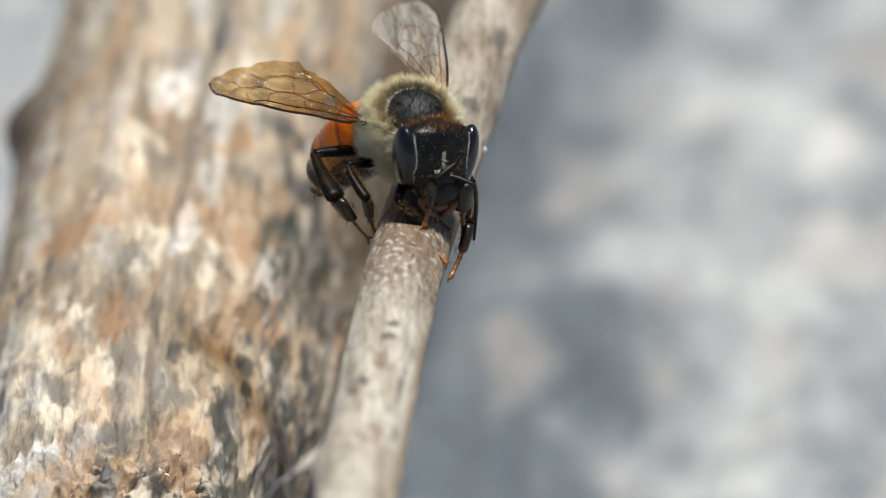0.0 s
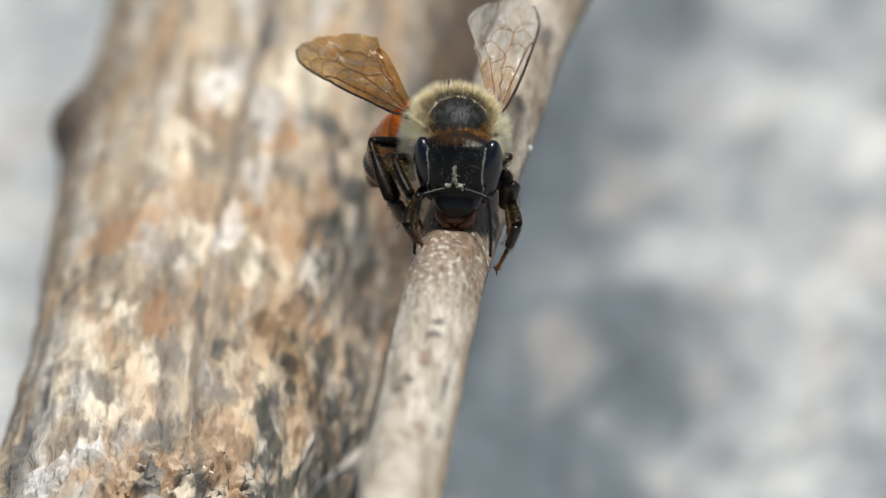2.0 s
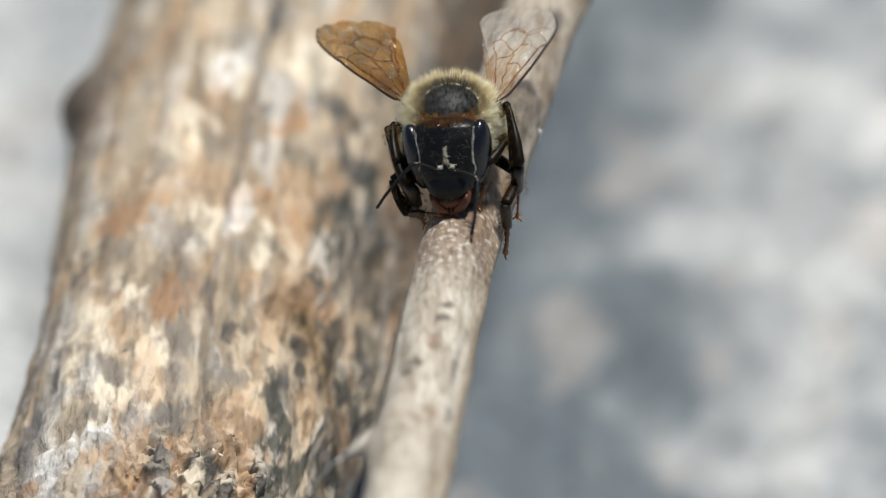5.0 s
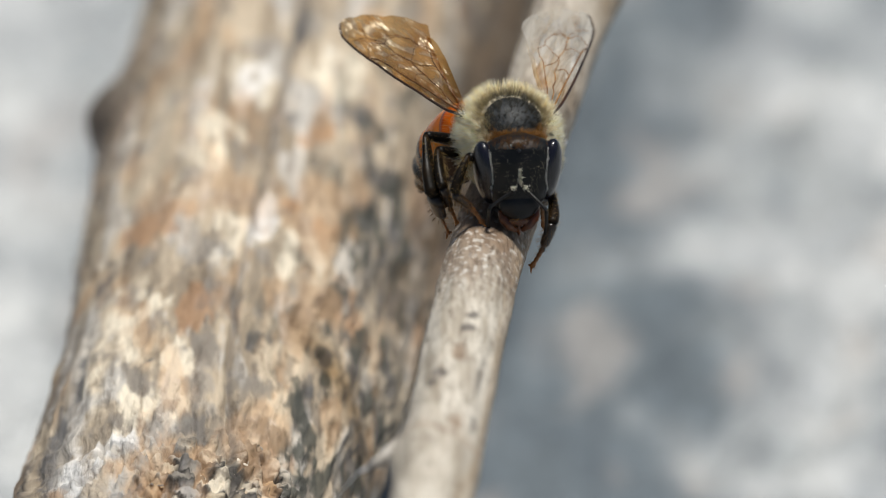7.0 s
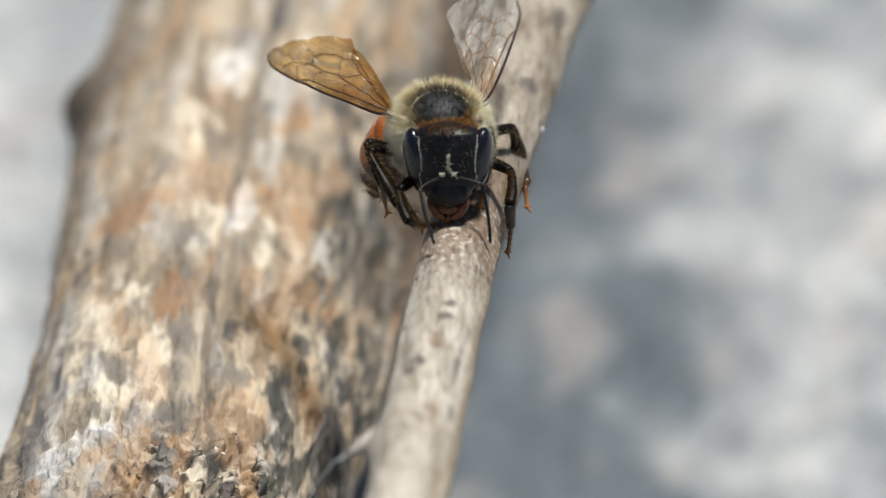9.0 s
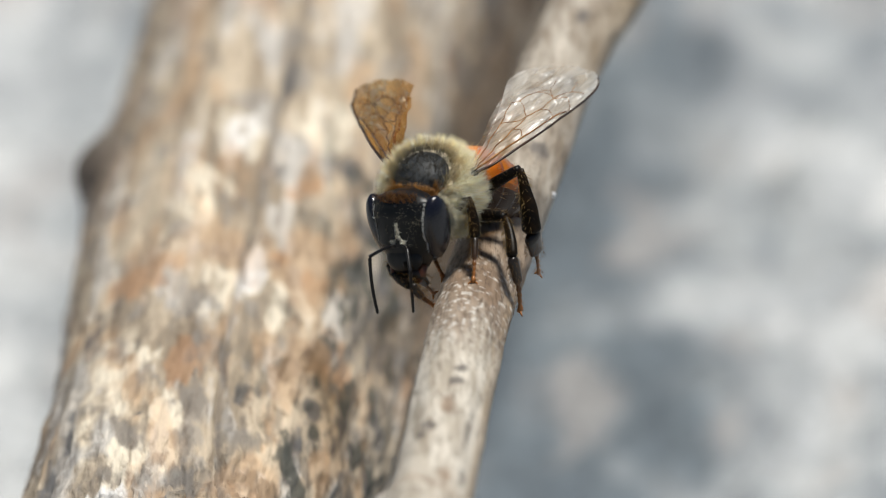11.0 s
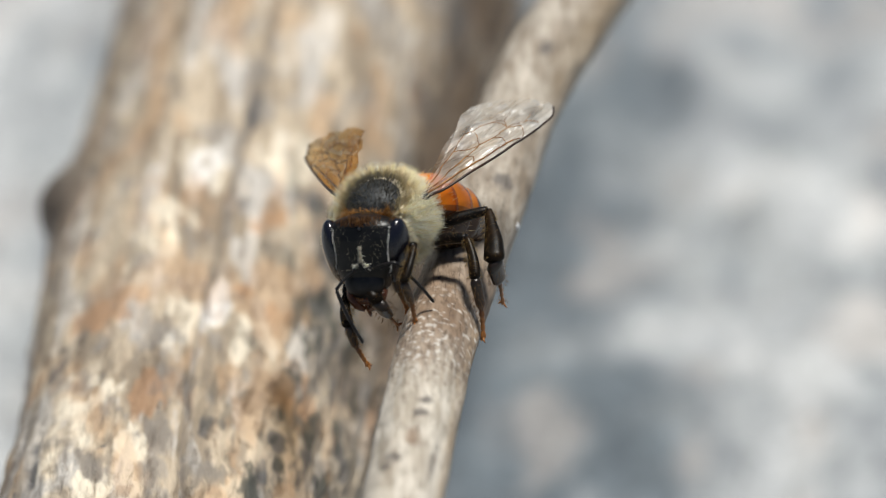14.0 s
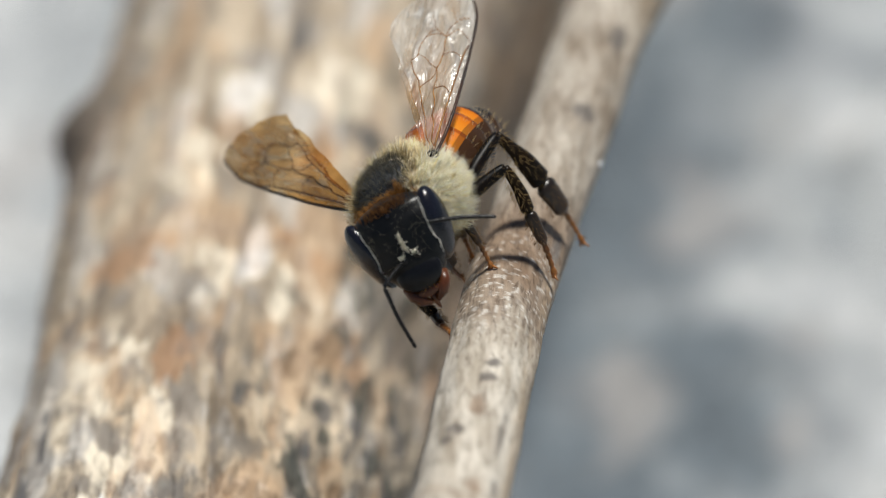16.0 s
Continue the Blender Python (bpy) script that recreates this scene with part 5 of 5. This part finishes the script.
    walk(wing_r, [
        (0, pose(0.00205, 0.00030, 0.00095, 13.2, -6.2, 65.6)),
        (0.5, pose(0.00205, 0.00030, 0.00095, 15.2, -11.2, 71.0)),
        (1, pose(0.00205, 0.00030, 0.00095, 20.2, -9.9, 68.8)),
        (1.5, pose(0.00205, 0.00030, 0.00095, 23.2, -1.8, 76.1)),
        (2, pose(0.00205, 0.00030, 0.00095, 21.1, -11.1, 70.7)),
        (2.5, pose(0.00205, 0.00030, 0.00095, 15.9, -7.9, 66.2)),
        (3, pose(0.00205, 0.00030, 0.00095, 15.3, -6.6, 64.7)),
        (5.5, pose(0.00205, 0.00030, 0.00095, 27.7, -6.8, 77.6)),
        (6, pose(0.00205, 0.00030, 0.00095, 41.6, 2.2, 77.2)),
        (6.5, pose(0.00205, 0.00030, 0.00095, 9.4, -0.7, 61.9)),
        (7, pose(0.00205, 0.00030, 0.00095, 18.1, -6.9, 67.1)),
        (7.5, pose(0.00205, 0.00030, 0.00095, 17.4, -3.6, 67.2)),
        (8, pose(0.00205, 0.00030, 0.00095, 21.3, -3.2, 71.1)),
        (8.5, pose(0.00205, 0.00030, 0.00095, 25.9, -6.2, 77.8)),
        (9, pose(0.00205, 0.00030, 0.00095, 23.3, -15.2, 67.9)),
        (9.5, pose(0.00205, 0.00030, 0.00095, 30.3, -4.5, 74.5)),
        (12, pose(0.00205, 0.00030, 0.00095, 22.0, -8.2, 69.7)),
        (12.5, pose(0.00205, 0.00030, 0.00095, 19.0, -7.9, 70.8)),
        (13, pose(0.00205, 0.00030, 0.00095, 12.0, -11.2, 67.2)),
        (13.5, pose(0.00205, 0.00030, 0.00095, 20.0, -10.3, 69.4)),
        (14, pose(0.00205, 0.00030, 0.00095, 22.0, -7.2, 68.5)),
        (14.5, pose(0.00205, 0.00030, 0.00095, 20.0, -11.5, 69.6)),
        (15, pose(0.00205, 0.00030, 0.00095, 4.0, -22.2, 74.5)),
        (15.5, pose(0.00205, 0.00030, 0.00095, 0.1, -19.1, 20.3)),
        (16, pose(0.00205, 0.00030, 0.00095, 59.2, -20.4, 81.7)),
    ])
    walk(antenna_l, [
        (0, pose(-0.00028, -0.00150, -0.00085, 56.8, -44.4, -18.6)),
        (0.5, pose(-0.00028, -0.00150, -0.00085, 37.0, 0.9, 10.0)),
        (1, pose(-0.00028, -0.00150, -0.00085, 47.7, 5.3, -11.1)),
        (1.5, pose(-0.00028, -0.00150, -0.00085, -1.5, 3.4, -19.9)),
        (2, pose(-0.00028, -0.00150, -0.00085, 2.2, -5.8, -14.8)),
        (2.5, pose(-0.00028, -0.00150, -0.00085, -28.0, -48.4, -13.8)),
        (3, pose(-0.00028, -0.00150, -0.00085, 87.1, -39.8, 9.1)),
        (5.5, pose(-0.00028, -0.00150, -0.00085, -21.8, 27.3, -32.2)),
        (6, pose(-0.00028, -0.00150, -0.00085, -15.3, -19.4, -9.5)),
        (6.5, pose(-0.00028, -0.00150, -0.00085, 47.8, -24.4, -47.5)),
        (7, pose(-0.00028, -0.00150, -0.00085, 41.7, -3.2, -15.9)),
        (7.5, pose(-0.00028, -0.00150, -0.00085, 25.4, 10.2, -29.5)),
        (8, pose(-0.00028, -0.00150, -0.00085, 25.3, -41.1, -17.4)),
        (8.5, pose(-0.00028, -0.00150, -0.00085, 11.6, 41.2, -8.5)),
        (9, pose(-0.00028, -0.00150, -0.00085, -17.5, -24.2, -0.3)),
        (9.5, pose(-0.00028, -0.00150, -0.00085, -1.8, -5.0, -7.8)),
        (12, pose(-0.00028, -0.00150, -0.00085, 17.1, -11.2, -16.3)),
        (12.5, pose(-0.00028, -0.00150, -0.00085, 17.9, 12.7, -27.8)),
        (13, pose(-0.00028, -0.00150, -0.00085, -42.0, -6.7, 19.4)),
        (13.5, pose(-0.00028, -0.00150, -0.00085, -12.5, 41.4, -6.3)),
        (14, pose(-0.00028, -0.00150, -0.00085, 9.6, -33.6, -10.8)),
        (14.5, pose(-0.00028, -0.00150, -0.00085, -3.0, -17.1, -2.4)),
        (15, pose(-0.00028, -0.00150, -0.00085, 31.8, 36.1, 18.5)),
        (15.5, pose(-0.00028, -0.00150, -0.00085, -18.2, 40.7, -24.2)),
        (16, pose(-0.00028, -0.00150, -0.00085, 14.6, -4.9, -8.3)),
    ])
    walk(antenna_r, [
        (0, pose(0.00028, -0.00150, -0.00085, 19.3, 1.8, 9.2)),
        (0.5, pose(0.00028, -0.00150, -0.00085, -37.5, 41.9, -0.9)),
        (1, pose(0.00028, -0.00150, -0.00085, 12.2, 15.1, 18.5)),
        (1.5, pose(0.00028, -0.00150, -0.00085, -2.2, 27.0, 1.3)),
        (2, pose(0.00028, -0.00150, -0.00085, 1.2, 8.6, 28.3)),
        (2.5, pose(0.00028, -0.00150, -0.00085, -15.4, -39.7, 19.5)),
        (3, pose(0.00028, -0.00150, -0.00085, -29.1, -7.4, 6.4)),
        (5.5, pose(0.00028, -0.00150, -0.00085, 1.8, 22.3, 26.7)),
        (6, pose(0.00028, -0.00150, -0.00085, 6.3, 3.9, 34.8)),
        (6.5, pose(0.00028, -0.00150, -0.00085, -0.8, -16.9, 29.8)),
        (7, pose(0.00028, -0.00150, -0.00085, 39.3, 11.2, -5.2)),
        (7.5, pose(0.00028, -0.00150, -0.00085, -40.0, 37.9, 1.5)),
        (8, pose(0.00028, -0.00150, -0.00085, -2.4, 12.5, -7.6)),
        (8.5, pose(0.00028, -0.00150, -0.00085, 54.8, 5.9, -1.9)),
        (9, pose(0.00028, -0.00150, -0.00085, 5.2, 2.1, 19.5)),
        (9.5, pose(0.00028, -0.00150, -0.00085, 25.2, 33.6, -25.8)),
        (12, pose(0.00028, -0.00150, -0.00085, 32.1, 29.1, -5.3)),
        (12.5, pose(0.00028, -0.00150, -0.00085, 27.0, 29.5, -22.7)),
        (13, pose(0.00028, -0.00150, -0.00085, 37.9, 24.6, -1.3)),
        (13.5, pose(0.00028, -0.00150, -0.00085, 2.6, 6.3, -26.1)),
        (14, pose(0.00028, -0.00150, -0.00085, 8.9, -29.7, 37.1)),
        (14.5, pose(0.00028, -0.00150, -0.00085, 40.4, 25.4, 7.6)),
        (15, pose(0.00028, -0.00150, -0.00085, -14.8, -64.3, -34.0)),
        (15.5, pose(0.00028, -0.00150, -0.00085, 55.6, 24.1, 12.5)),
        (16, pose(0.00028, -0.00150, -0.00085, -39.9, -35.2, 61.8)),
    ])
    waist = Vector((0, 1.45, -0.2)) * MM
    walk(abdomen, [(t, Matrix.Translation(waist) @ pose(0, 0, 0, dip, 0, a) @ Matrix.Translation(-waist)) for t, a, dip in SWING])
    times = [round(0.1 * k, 1) for k in range(161)]
    mats = []
    for t in times:
        scene.frame_set(frame(t))
        mats.append(bee.matrix_basis.copy())
    scene.frame_set(1)
    for (kind, s), parts in LEGS.items():
        for ob, rows in zip(parts, leg_rows(kind, s, times, mats)):
            walk(ob, rows)


motions()
